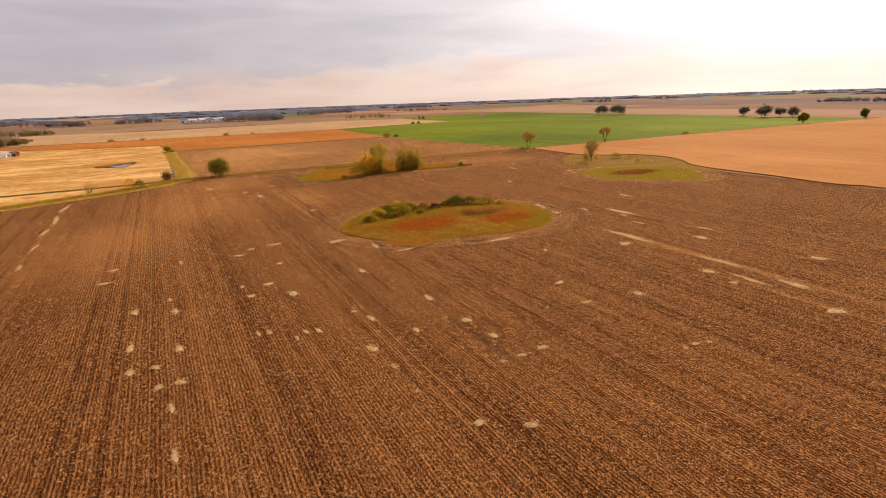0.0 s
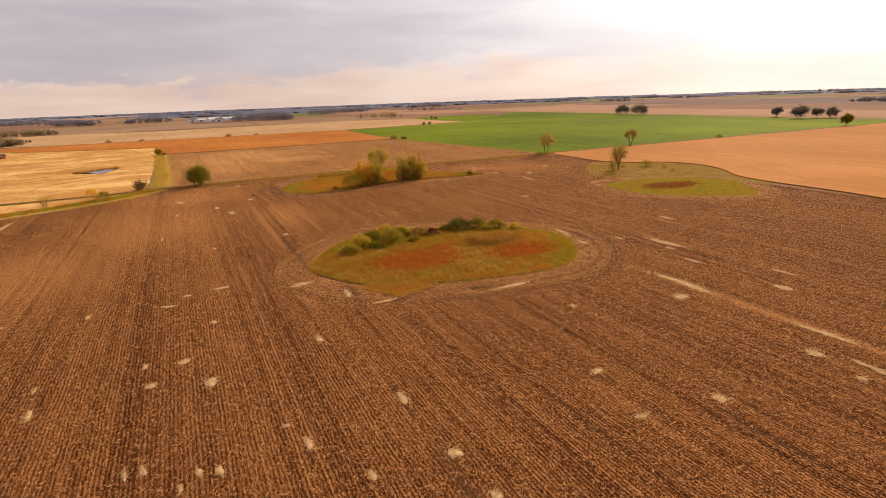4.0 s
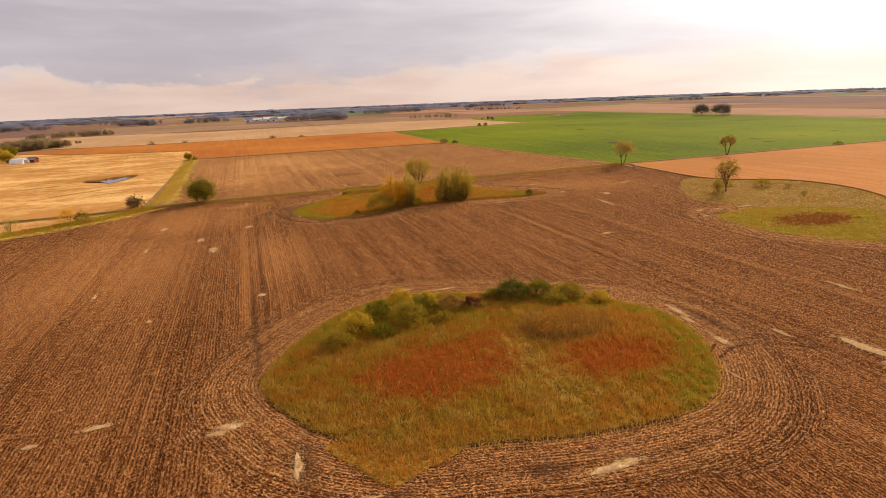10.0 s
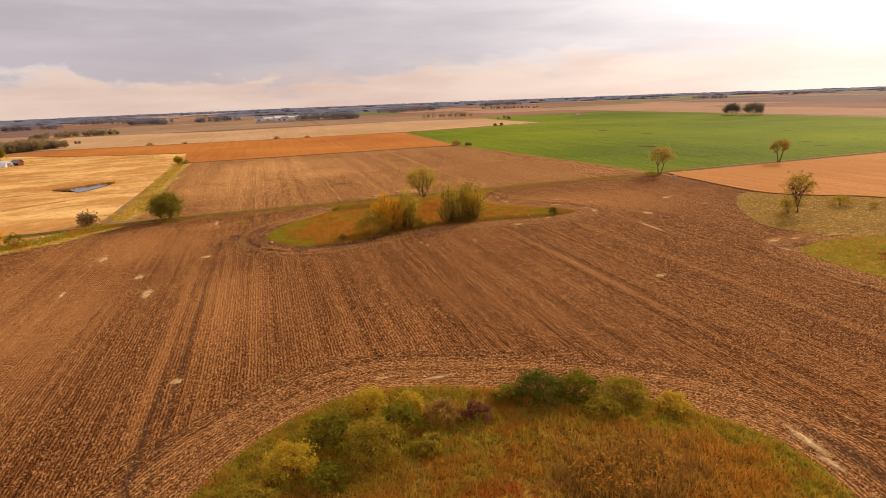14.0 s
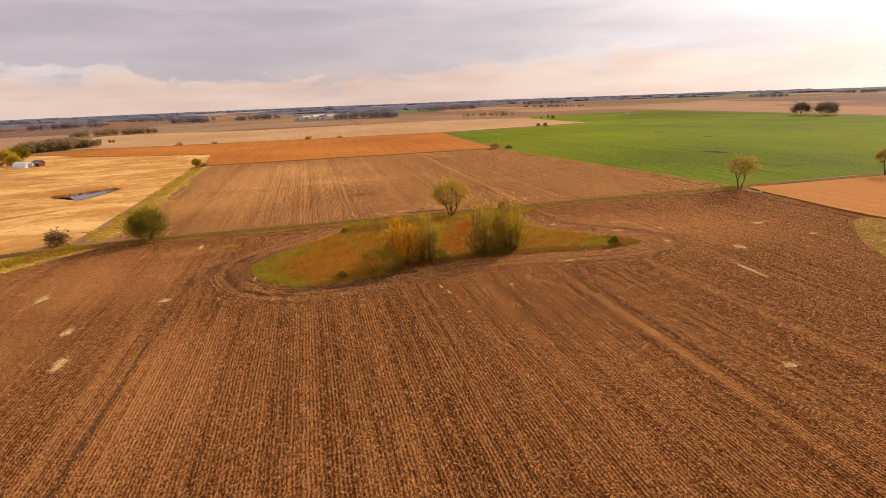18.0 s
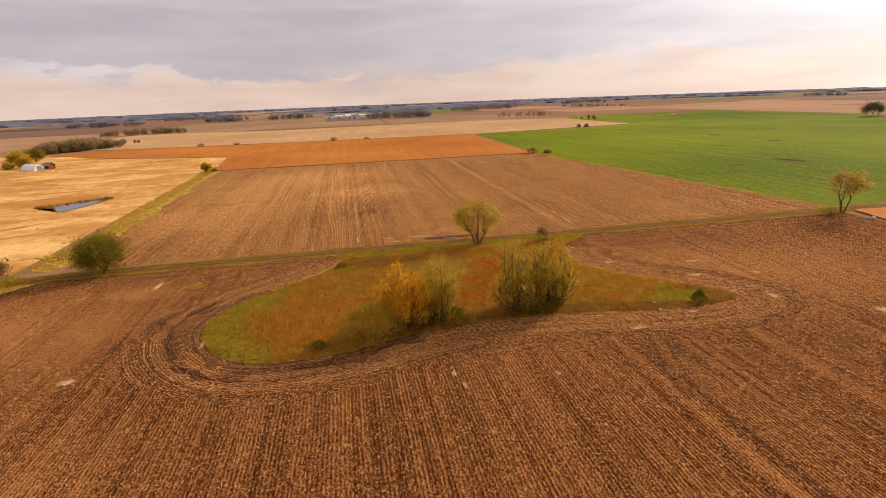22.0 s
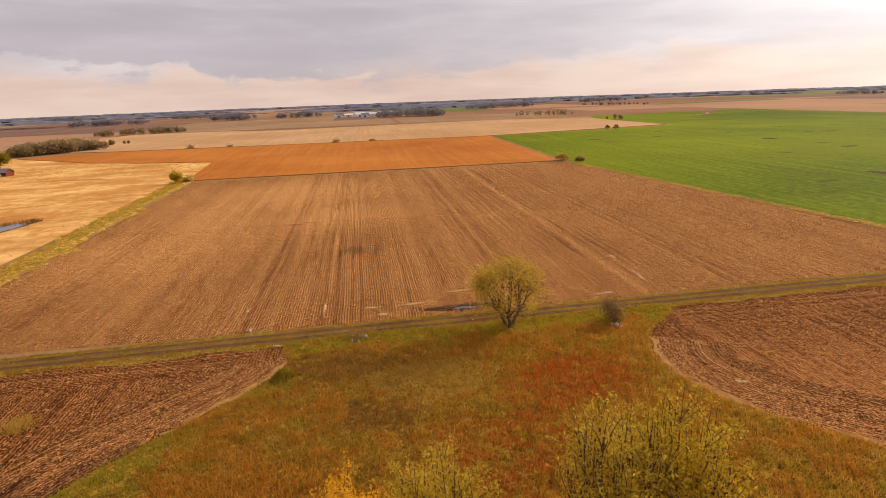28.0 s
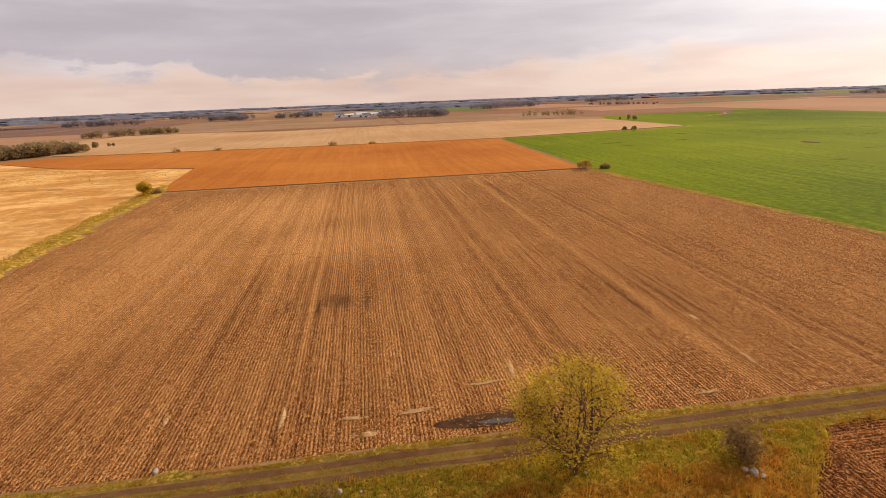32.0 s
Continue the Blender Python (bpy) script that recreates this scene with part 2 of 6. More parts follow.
def foliage(name, dark, pale, accent=None, share=0.2, mixed=0.6):
    """Leaves or blades, varied from piece to piece, with a little light through them."""
    mat, n = material(name, 0.75)
    pick = n.add("ShaderNodeNewGeometry").outputs["Random Per Island"]
    at = n.add("ShaderNodeNewGeometry").outputs["Position"]
    cluster = n.noise(at, 0.45, 3.0, 0.6)
    colour = n.mix(n.math("ADD", n.math("MULTIPLY", pick, mixed), n.math("MULTIPLY", n.math("SUBTRACT", cluster, 0.3), 0.9), True), dark, pale)
    if accent:
        colour = n.mix(n.math("MULTIPLY", n.step(n.noise(at, 0.28, 3.0, 0.6), 0.6 - share, 0.72 - share), 0.85), colour, accent)
    set_colour(n, colour)
    n.tree.links.new(colour, n.add("ShaderNodeBsdfTranslucent").inputs["Color"])
    lit = [k for k in n.tree.nodes if k.bl_idname == "ShaderNodeBsdfTranslucent"][0]
    out = [k for k in n.tree.nodes if k.bl_idname == "ShaderNodeOutputMaterial"][0]
    both = n.add("ShaderNodeMixShader", i0=0.55, i1=n.bsdf.outputs[0], i2=lit.outputs[0])
    n.tree.links.new(both.outputs[0], out.inputs["Surface"])
    return mat


def plain(name, dark, pale, scale=2.0, rough=0.8, metal=0.0):
    mat, n = material(name, rough)
    at = n.add("ShaderNodeTexCoord").outputs["Object"]
    grain = n.noise(at, scale, 5.0, 0.65)
    stain = n.noise(at, scale * 0.15, 3.0, 0.6)
    set_colour(n, n.mix(n.step(n.math("ADD", n.math("MULTIPLY", grain, 0.6), n.math("MULTIPLY", stain, 0.5)), 0.35, 0.75), dark, pale))
    n.bsdf.inputs["Metallic"].default_value = metal
    bump(n, grain, 0.4, 0.03)
    return mat


SOUTH_DAMP = [(44.5, 219, 2.6, 10), (40, 226, 2.2, 3.5), (36.8, 219.5, 1.0, 5), (36.2, 170, 0.5, 44), (34.6, 140, 0.7, 26), (102.2, 178, 0.45, 28), (105.8, 202, 0.7, 6), (33.0, 56, 0.8, 12), (33.2, 72, 0.35, 9), (56, 208.8, 8, 1.5), (66, 208.6, 6, 1.0),
              (145, 168.5, 6, 1.4), (92.3, 118, 1.4, 7), (57, 98.8, 2.6, 1.6), (46, 230, 2.0, 4.0), (102, 92, 0.8, 10), (38, 108, 1.6, 5), (44, 100.5, 2.5, 0.9), (60, 52, 0.5, 7), (63, 54, 0.4, 6), (47.6, 60, 0.4, 10), (84, 118, 0.9, 8)]
SOUTH_DRY = [(-29.2, 168, 1.2, 50), (33.6, 172, 1.1, 44), (34.2, 246, 0.8, 5), (100.3, 172, 0.9, 36), (86.2, 64, 1.4, 32), (79, 46, 0.7, 20), (30, 242, 14, 5), (146, 173, 7, 2.5), (31.5, 113, 1.4, 12), (38.5, 106, 1.2, 5), (53, 60, 0.6, 13),
             (-14, 146, 18, 40), (6, 184, 26, 40), (40, 178, 9, 26), (18, 226, 24, 24), (128, 226, 40, 22)]
NORTH_DAMP = [(73.5, 299.5, 3.2, 4.0), (66, 298.5, 0.6, 4.0), (77.8, 299, 0.5, 5.5), (70.6, 297, 0.5, 5), (121.3, 290, 0.55, 15), (123, 290, 0.4, 11), (115.5, 292, 0.55, 11), (120.3, 388, 0.6, 22), (89.5, 264.3, 5.0, 1.8)]
# thin lanes are dry straw; the wide western ovals paint a sunlit patch
NORTH_DRY_SUNLIT = [(69.6, 310, 0.6, 46), (36, 335, 20, 66), (95, 270, 5, 5), (63, 345, 1.5, 60), (50, 376, 40, 40), (30, 310, 20, 30), (70, 335, 22, 22)]
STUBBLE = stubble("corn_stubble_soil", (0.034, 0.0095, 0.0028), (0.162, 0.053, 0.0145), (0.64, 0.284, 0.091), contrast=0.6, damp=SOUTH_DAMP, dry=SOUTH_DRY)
STUBBLE_PALE = stubble("pale_corn_stubble_soil", (0.056, 0.017, 0.005), (0.28, 0.104, 0.029), (0.88, 0.455, 0.16), contrast=0.5, damp=NORTH_DAMP, dry=NORTH_DRY_SUNLIT, lines=0.7)
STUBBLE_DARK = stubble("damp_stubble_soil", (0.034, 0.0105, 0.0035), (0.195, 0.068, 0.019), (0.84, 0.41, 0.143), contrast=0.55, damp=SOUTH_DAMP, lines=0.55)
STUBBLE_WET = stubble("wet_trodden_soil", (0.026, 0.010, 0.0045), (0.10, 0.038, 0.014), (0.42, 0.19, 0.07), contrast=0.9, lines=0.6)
ORANGE = crop("bean_stubble", (0.40, 0.125, 0.022), (0.60, 0.225, 0.045), 0.9, 0.35, 0.012)
TAN = crop("cut_grain", (0.47, 0.265, 0.12), (0.63, 0.385, 0.19), 0.9, 0.5, 0.012)
# broad yellow-green and darker tones stand in for sunlight patches on the crop
GREEN = crop("green_winter_crop", (0.080, 0.118, 0.004), (0.265, 0.30, 0.008), 0.5, 0.3, 0.005, third=(0.175, 0.205, 0.006))
GREEN_DARK = crop("dark_green_weeds", (0.055, 0.075, 0.008), (0.13, 0.15, 0.012), 0.7)
GOLD = crop("golden_marsh_grass", (0.50, 0.225, 0.055), (0.92, 0.56, 0.20), 0.25, 0.8, 0.022, third=(0.60, 0.275, 0.072), lane=(0.02, 0.055))
SEDGE = crop("brown_sedge_ground", (0.36, 0.17, 0.045), (0.62, 0.34, 0.10), 0.5, 0.4, 0.05, third=(0.70, 0.39, 0.12), lane=(0.014, 0.09))
RIPE = crop("ripe_beans", (0.46, 0.175, 0.045), (0.65, 0.28, 0.08), 1.1, 0.5, 0.010, third=(0.50, 0.21, 0.052))
RIPE_SIDE = crop("ripe_bean_stems", (0.26, 0.125, 0.038), (0.46, 0.23, 0.075), 2.5)
ROUGH_GRASS = crop("rough_autumn_grass", (0.15, 0.092, 0.013), (0.36, 0.215, 0.033), 1.2, 0.0, 0.1, third=(0.28, 0.13, 0.022), tufts=1.7)
DRY_GRASS = crop("tan_dry_grass", (0.19, 0.105, 0.024), (0.36, 0.21, 0.05), 1.2, 0.0, 0.1, third=(0.28, 0.18, 0.035), tufts=1.3)
MARGIN = crop("yellowing_margin_grass", (0.24, 0.145, 0.02), (0.52, 0.32, 0.055), 1.2, 0.0, 0.1, third=(0.36, 0.225, 0.03), tufts=1.0)
VERGE = crop("verge_grass", (0.15, 0.10, 0.015), (0.30, 0.205, 0.035), 1.5, 0.0, 0.15, third=(0.33, 0.18, 0.055), tufts=2.0)
COUNTRY = crop("open_country", (0.25, 0.14, 0.06), (0.42, 0.25, 0.12), 0.05, 0.0, 0.004)
FAR_TAN = crop("far_tan_field", (0.37, 0.20, 0.11), (0.50, 0.28, 0.16), 0.2, 0.2, 0.005)
FAR_BROWN = crop("far_brown_field", (0.25, 0.125, 0.072), (0.36, 0.19, 0.11), 0.2, 0.2, 0.005)
FAR_DARK = crop("far_ploughed_field", (0.19, 0.11, 0.085), (0.27, 0.16, 0.12), 0.2, 0.2, 0.005)
FAR_PASTURE = crop("far_pasture", (0.29, 0.175, 0.092), (0.43, 0.27, 0.15), 0.1, 0.1, 0.008, third=(0.32, 0.18, 0.10))
FAR_GREEN = crop("far_green_field", (0.14, 0.16, 0.05), (0.24, 0.25, 0.09), 0.2, 0.2, 0.005)
DIRT = plain("packed_dirt", (0.10, 0.046, 0.02), (0.19, 0.095, 0.042), 0.8)
DIRT_PALE = plain("dusty_track_edge", (0.28, 0.135, 0.042), (0.52, 0.285, 0.10), 0.8)
TRACK = crop("worn_track_grass", (0.14, 0.088, 0.02), (0.27, 0.17, 0.038), 1.4, 0.0, 0.12)
MUD = plain("dark_mud", (0.045, 0.022, 0.012), (0.12, 0.06, 0.03), 0.9, 0.85)
CHAFF = plain("pale_chaff", (0.58, 0.36, 0.14), (0.92, 0.70, 0.40), 5.0)
CHAFF_STRAW = foliage("pale_straw", (0.50, 0.30, 0.11), (0.90, 0.66, 0.36))
STRAW = foliage("dry_corn_straw", (0.30, 0.12, 0.034), (0.88, 0.51, 0.19))
BARK = plain("grey_brown_bark", (0.085, 0.05, 0.03), (0.20, 0.125, 0.075), 3.0)
STONE = plain("pale_field_stone", (0.30, 0.26, 0.22), (0.55, 0.50, 0.44), 2.0)
WHITE_METAL = plain("white_sheet_metal", (0.62, 0.61, 0.60), (0.82, 0.81, 0.79), 0.8, 0.45)
GREY_ROOF = plain("grey_roofing", (0.16, 0.15, 0.15), (0.30, 0.29, 0.28), 0.8, 0.7)
RED_WOOD = plain("weathered_red_boards", (0.17, 0.045, 0.03), (0.28, 0.09, 0.06), 1.5)
DARK_HOLE = plain("dark_interior", (0.015, 0.012, 0.010), (0.03, 0.025, 0.02), 1.0)
LEAF_WILLOW = foliage("willow_leaves", (0.40, 0.285, 0.018), (0.84, 0.58, 0.055))
LEAF_YELLOW = foliage("yellow_autumn_leaves", (0.70, 0.34, 0.014), (0.95, 0.58, 0.04))
LEAF_OLIVE = foliage("olive_leaves", (0.40, 0.285, 0.024), (0.82, 0.58, 0.07))
LEAF_GREEN = foliage("dull_green_leaves", (0.12, 0.105, 0.010), (0.44, 0.34, 0.03))
LEAF_DARK = foliage("dark_green_leaves", (0.080, 0.082, 0.012), (0.24, 0.22, 0.03))
LEAF_RUST = foliage("pale_rusty_leaves", (0.34, 0.23, 0.045), (0.66, 0.46, 0.105))
LEAF_SHRUB = foliage("olive_shrub_leaves", (0.25, 0.175, 0.015), (0.60, 0.42, 0.05))
LEAF_LIME = foliage("golden_green_shrub_leaves", (0.42, 0.28, 0.018), (0.80, 0.55, 0.06))
LEAF_GREY = foliage("grey_bare_twigs", (0.21, 0.125, 0.05), (0.40, 0.255, 0.11))
LEAF_FAR = foliage("thin_brownish_leaves", (0.14, 0.122, 0.088), (0.28, 0.24, 0.17))
LEAF_BROWN = foliage("brownish_shrub_leaves", (0.28, 0.15, 0.035), (0.56, 0.32, 0.08))
LEAF_RED = foliage("dark_red_shrub_leaves", (0.17, 0.055, 0.03), (0.36, 0.14, 0.07))
# grey-purple of bare twigs, with a slight haze tint in the colour
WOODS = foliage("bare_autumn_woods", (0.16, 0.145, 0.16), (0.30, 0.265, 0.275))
GROVE = foliage("brown_bare_grove", (0.27, 0.20, 0.10), (0.50, 0.37, 0.19))
# far woods and land: distance haze is mixed into these base colours
HAZED_WOODS = plain("far_hazed_woodland", (0.135, 0.135, 0.170), (0.21, 0.21, 0.25), 0.05)
HAZE_LAND = crop("far_hazed_country", (0.29, 0.24, 0.25), (0.40, 0.33, 0.325), 0.05, 0.0, 0.004)
GRASS_OLIVE = foliage("olive_marsh_grass", (0.29, 0.175, 0.015), (0.68, 0.42, 0.056), (0.48, 0.215, 0.027), 0.16, mixed=0.42)
GRASS_GREEN = foliage("green_marsh_grass", (0.24, 0.20, 0.013), (0.62, 0.49, 0.05), mixed=0.42)
GRASS_RED = foliage("red_smartweed", (0.38, 0.095, 0.015), (0.70, 0.22, 0.036), mixed=0.42)
GRASS_ORANGE = foliage("rusty_orange_sedge", (0.40, 0.17, 0.02), (0.78, 0.38, 0.06), mixed=0.42)
GRASS_PALE = foliage("bleached_grass", (0.42, 0.25, 0.042), (0.74, 0.47, 0.10), mixed=0.42)
GRASS_TAN = foliage("tan_weeds", (0.29, 0.16, 0.03), (0.54, 0.32, 0.07), mixed=0.42)
GRASS_BROWN = foliage("brown_cattails", (0.25, 0.12, 0.024), (0.52, 0.28, 0.06), mixed=0.42)
GRASS_DUSK = foliage("dusky_red_weeds", (0.23, 0.075, 0.02), (0.40, 0.15, 0.04), mixed=0.42)
GRASS_GOLD = foliage("golden_marsh_blades", (0.60, 0.30, 0.07), (0.88, 0.54, 0.18), mixed=0.42)


def water(name):
    mat, n = material(name, 0.06)
    set_colour(n, n.mix(0.5, (0.055, 0.042, 0.034), (0.075, 0.058, 0.046)))
    n.bsdf.inputs["Specular IOR Level"].default_value = 0.6
    at = n.add("ShaderNodeNewGeometry").outputs["Position"]
    bump(n, n.noise(at, 1.5, 2.0), 0.1, 0.02)
    return mat


WATER = water("still_water")


# ---- tools ----
def gz(x, y):
    """Height of the land: level round the flight, falling away gently beyond half a kilometre."""
    return -1.55e-6 * np.maximum(0, np.hypot(np.asarray(x) - 60, np.asarray(y) - 150) - 500) ** 2


def part(name, bm, mat, parent=None, label=""):
    """Link a bmesh as one mesh object, under a thing where one is given."""
    me = bpy.data.meshes.new(name)
    bm.to_mesh(me)
    bm.free()
    return finish(name, me, mat, parent, label)


def finish(name, me, mat, parent=None, label=""):
    for m in mat if isinstance(mat, (tuple, list)) else (mat,):
        me.materials.append(m)
    ob = new(name, me)
    if parent:
        ob.parent = parent
    return tagged(ob, label)


def heap(name, verts, faces, mat, parent=None, label="", smooth=False):
    me = bpy.data.meshes.new(name)
    me.from_pydata(np.asarray(verts, dtype=np.float32), [], np.asarray(faces, dtype=np.int32))
    if smooth:
        me.shade_smooth()
    return finish(name, me, mat, parent, label)


def base(name, x, y, label, category, group="", z=None):
    ob = new(name)
    ob.location = (x, y, float(gz(x, y)) if z is None else z)
    return tagged(ob, label, category, group)


def closed_curve(points, each=8):
    """A smooth closed outline through a few plan points."""
    p = np.array(points, float)
    a, b, c, d = np.roll(p, 1, 0), p, np.roll(p, -1, 0), np.roll(p, -2, 0)
    out = []
    for i in range(len(p)):
        for s in np.arange(each) / each:
            out.append(0.5 * (2 * b[i] + (c[i] - a[i]) * s + (2 * a[i] - 5 * b[i] + 4 * c[i] - d[i]) * s ** 2 + (3 * b[i] - a[i] - 3 * c[i] + d[i]) * s ** 3))
    return np.array(out)


def inside(points, outline):
    x, y = points[:, 0], points[:, 1]
    hit = np.zeros(len(points), bool)
    q = np.roll(outline, 1, 0)
    for (x0, y0), (x1, y1) in zip(outline, q):
        cross = (y0 > y) != (y1 > y)
        hit ^= cross & (x < (x1 - x0) * (y - y0) / (y1 - y0 + 1e-12) + x0)
    return hit


def scatter(outline, count, rng):
    """Random points within an outline."""
    lo, hi = outline.min(0), outline.max(0)
    p = rng.uniform(lo, hi, (int(count * 2.2), 2))
    return p[inside(p, outline)][:count]


def sheet(name, outline, mat, lift, label="", step=40.0, swap=False, height=0.0, side=None, kind="structure", parent=None, turn=0.0):
    """A piece of land laid on the ground, cut to a grid so that it follows it; height makes it a standing crop with sides."""
    bm = bmesh.new()
    bm.faces.new([bm.verts.new((x, y, 0)) for x, y in outline])
    lo, hi = np.min(outline, 0), np.max(outline, 0)
    for axis in (0, 1):
        for k in np.arange(math.ceil(lo[axis] / step) * step, hi[axis], step):
            co, no = [0, 0, 0], [0, 0, 0]
            co[axis], no[axis] = k, 1
            bmesh.ops.bisect_plane(bm, geom=bm.verts[:] + bm.edges[:] + bm.faces[:], plane_co=co, plane_no=no)
    bmesh.ops.triangulate(bm, faces=bm.faces[:])
    if bm.faces[:] and sum(f.normal.z for f in bm.faces) < 0:
        bmesh.ops.reverse_faces(bm, faces=bm.faces[:])
    layer = bm.loops.layers.uv.new("rows")
    c, s = math.cos(turn), math.sin(turn)
    for f in bm.faces:
        for l in f.loops:
            x, y = l.vert.co.x, l.vert.co.y
            l[layer].uv = (y, x) if swap else (x * c + y * s, y * c - x * s)
    for v in bm.verts:
        v.co.z = float(gz(v.co.x, v.co.y)) + lift + height
    if height:
        rim = [e for e in bm.edges if e.is_boundary]
        made = bmesh.ops.extrude_edge_only(bm, edges=rim)["geom"]
        for v in made:
            if isinstance(v, bmesh.types.BMVert):
                v.co.z -= height + 0.1
        for f in made:
            if isinstance(f, bmesh.types.BMFace):
                f.material_index = 1
    ob = part(name, bm, (mat, side) if side else mat, parent)
    return tagged(ob, label, "", "", kind)


def strip(name, points, near, far, mat, lift, label="", kind="structure", closed=False, rag=0.0, seed=0):
    """A band along a line, from near to far metres off it to its left; u runs across, v along."""
    p = np.array(points, float)
    if closed:
        t = np.roll(p, -1, 0) - np.roll(p, 1, 0)
    else:
        t = np.gradient(p, axis=0)
    t /= np.linalg.norm(t, axis=1)[:, None]
    normal = np.stack([-t[:, 1], t[:, 0]], 1)
    along = np.concatenate([[0], np.cumsum(np.linalg.norm(np.diff(p, axis=0), axis=1))])
    rng = np.random.default_rng(seed)
    cols = max(2, int((far - near) / 1.5) + 1)
    off = np.linspace(near, far, cols)
    verts, uvs = [], []
    for i in range(len(p)):
        for j, o in enumerate(off):
            o = o + (rng.normal(0, rag) if j in (0, cols - 1) else 0)
            q = p[i] + normal[i] * o
            verts.append((q[0], q[1], float(gz(*q)) + lift + 0.0023 * j + 0.0017 * math.sin(1.7 * i)))
            uvs.append((o, along[i]))
    n = len(p)
    faces = []
    for i in range(n if closed else n - 1):
        k = (i + 1) % n
        for j in range(cols - 1):
            faces.append((i * cols + j, i * cols + j + 1, k * cols + j + 1, k * cols + j)[::-1])
    me = bpy.data.meshes.new(name)
    me.from_pydata(verts, [], faces)
    layer = me.uv_layers.new(name="rows")
    whole = along[-1] + float(np.linalg.norm(p[0] - p[-1]))
    for face in me.polygons:
        for k in face.loop_indices:
            u, v = uvs[me.loops[k].vertex_index]
            layer.data[k].uv = (u, whole if v == 0 and face.index >= (n - 1) * (cols - 1) else v)
    return tagged(finish(name, me, mat), label, "", "", kind)


def line(points, step=3.0):
    """Points at even steps along a few plan points, smoothed."""
    p = np.array(points, float)
    d = np.concatenate([[0], np.cumsum(np.linalg.norm(np.diff(p, axis=0), axis=1))])
    s = np.arange(0, d[-1], step)
    return np.stack([np.interp(s, d, p[:, 0]), np.interp(s, d, p[:, 1])], 1)


def blades(points, low, high, width, rng, each=3, spread=0.25, lean=0.35, lift=0.0):
    """Upright tapering blades round each point: vertices and triangles."""
    p = np.repeat(points, each, 0) + rng.normal(0, spread, (len(points) * each, 2))
    n = len(p)
    h = rng.uniform(low, high, n)
    a = rng.uniform(0, 2 * np.pi, n)
    d = np.stack([np.cos(a), np.sin(a)], 1) * (width * rng.uniform(0.6, 1.4, n) / 2)[:, None]
    z = gz(p[:, 0], p[:, 1]) + lift
    tip = p + rng.normal(0, lean, (n, 2)) * h[:, None]
    v = np.empty((n, 3, 3))
    v[:, 0, :2], v[:, 1, :2], v[:, 2, :2] = p - d, p + d, tip
    v[:, 0, 2] = v[:, 1, 2] = z
    v[:, 2, 2] = z + h
    return v.reshape(-1, 3), np.arange(n * 3).reshape(-1, 3)


def quads(centres, length, width, rng, flat=1.0, along=None):
    """Small four-cornered leaves or straws; flat 0 lays them down."""
    n = len(centres)
    a = rng.uniform(0, 2 * np.pi, n) if along is None else along + rng.normal(0, 0.7, n)
    t = rng.normal(0, 0.55, n) * flat
    u = np.stack([np.cos(a) * np.cos(t), np.sin(a) * np.cos(t), np.sin(t)], 1)
    r = rng.normal(0, 1, (n, 3)) * np.array([1, 1, flat])
    s = np.cross(u, r)
    s = np.cross(u, np.array([0, 0, 1.0])) + (rng.normal(0, 0.8, (n, 3)) if flat else 0)
    s /= np.linalg.norm(s, axis=1)[:, None] + 1e-9
    k = rng.uniform(0.6, 1.4, n)[:, None]
    u, s = u * k * length / 2, s * k * width / 2
    v = np.stack([centres - u, centres + s, centres + u, centres - s], 1)
    return v.reshape(-1, 3), np.arange(n * 4).reshape(-1, 4)


def tube(points, radii, sides=6):
    p = np.array(points, float)
    t = np.gradient(p, axis=0)
    t /= np.linalg.norm(t, axis=1)[:, None] + 1e-9
    side = np.cross(t, (0.31, 0.95, 0.05))
    side /= np.linalg.norm(side, axis=1)[:, None] + 1e-9
    up = np.cross(t, side)
    ring = np.arange(sides) / sides * 2 * np.pi
    v = p[:, None] + (side[:, None] * np.cos(ring)[None, :, None] + up[:, None] * np.sin(ring)[None, :, None]) * np.array(radii)[:, None, None]
    f = [(i * sides + j, i * sides + (j + 1) % sides, (i + 1) * sides + (j + 1) % sides, (i + 1) * sides + j) for i in range(len(p) - 1) for j in range(sides)]
    return v.reshape(-1, 3), np.array(f)


def join(pieces):
    verts, faces, k = [], [], 0
    for v, f in pieces:
        verts.append(v)
        faces.append(f + k)
        k += len(v)
    return np.concatenate(verts), np.concatenate(faces)


def bent(a, b, rng, bow=0.12, n=6):
    """A curved way from a to b."""
    a, b = np.array(a, float), np.array(b, float)
    s = np.linspace(0, 1, n)[:, None]
    off = rng.normal(0, bow, 3) * np.linalg.norm(b - a)
    return a + (b - a) * s + off * np.sin(s * np.pi) + np.array([0, 0, 1]) * np.linalg.norm(b - a) * 0.12 * np.sin(s * np.pi)


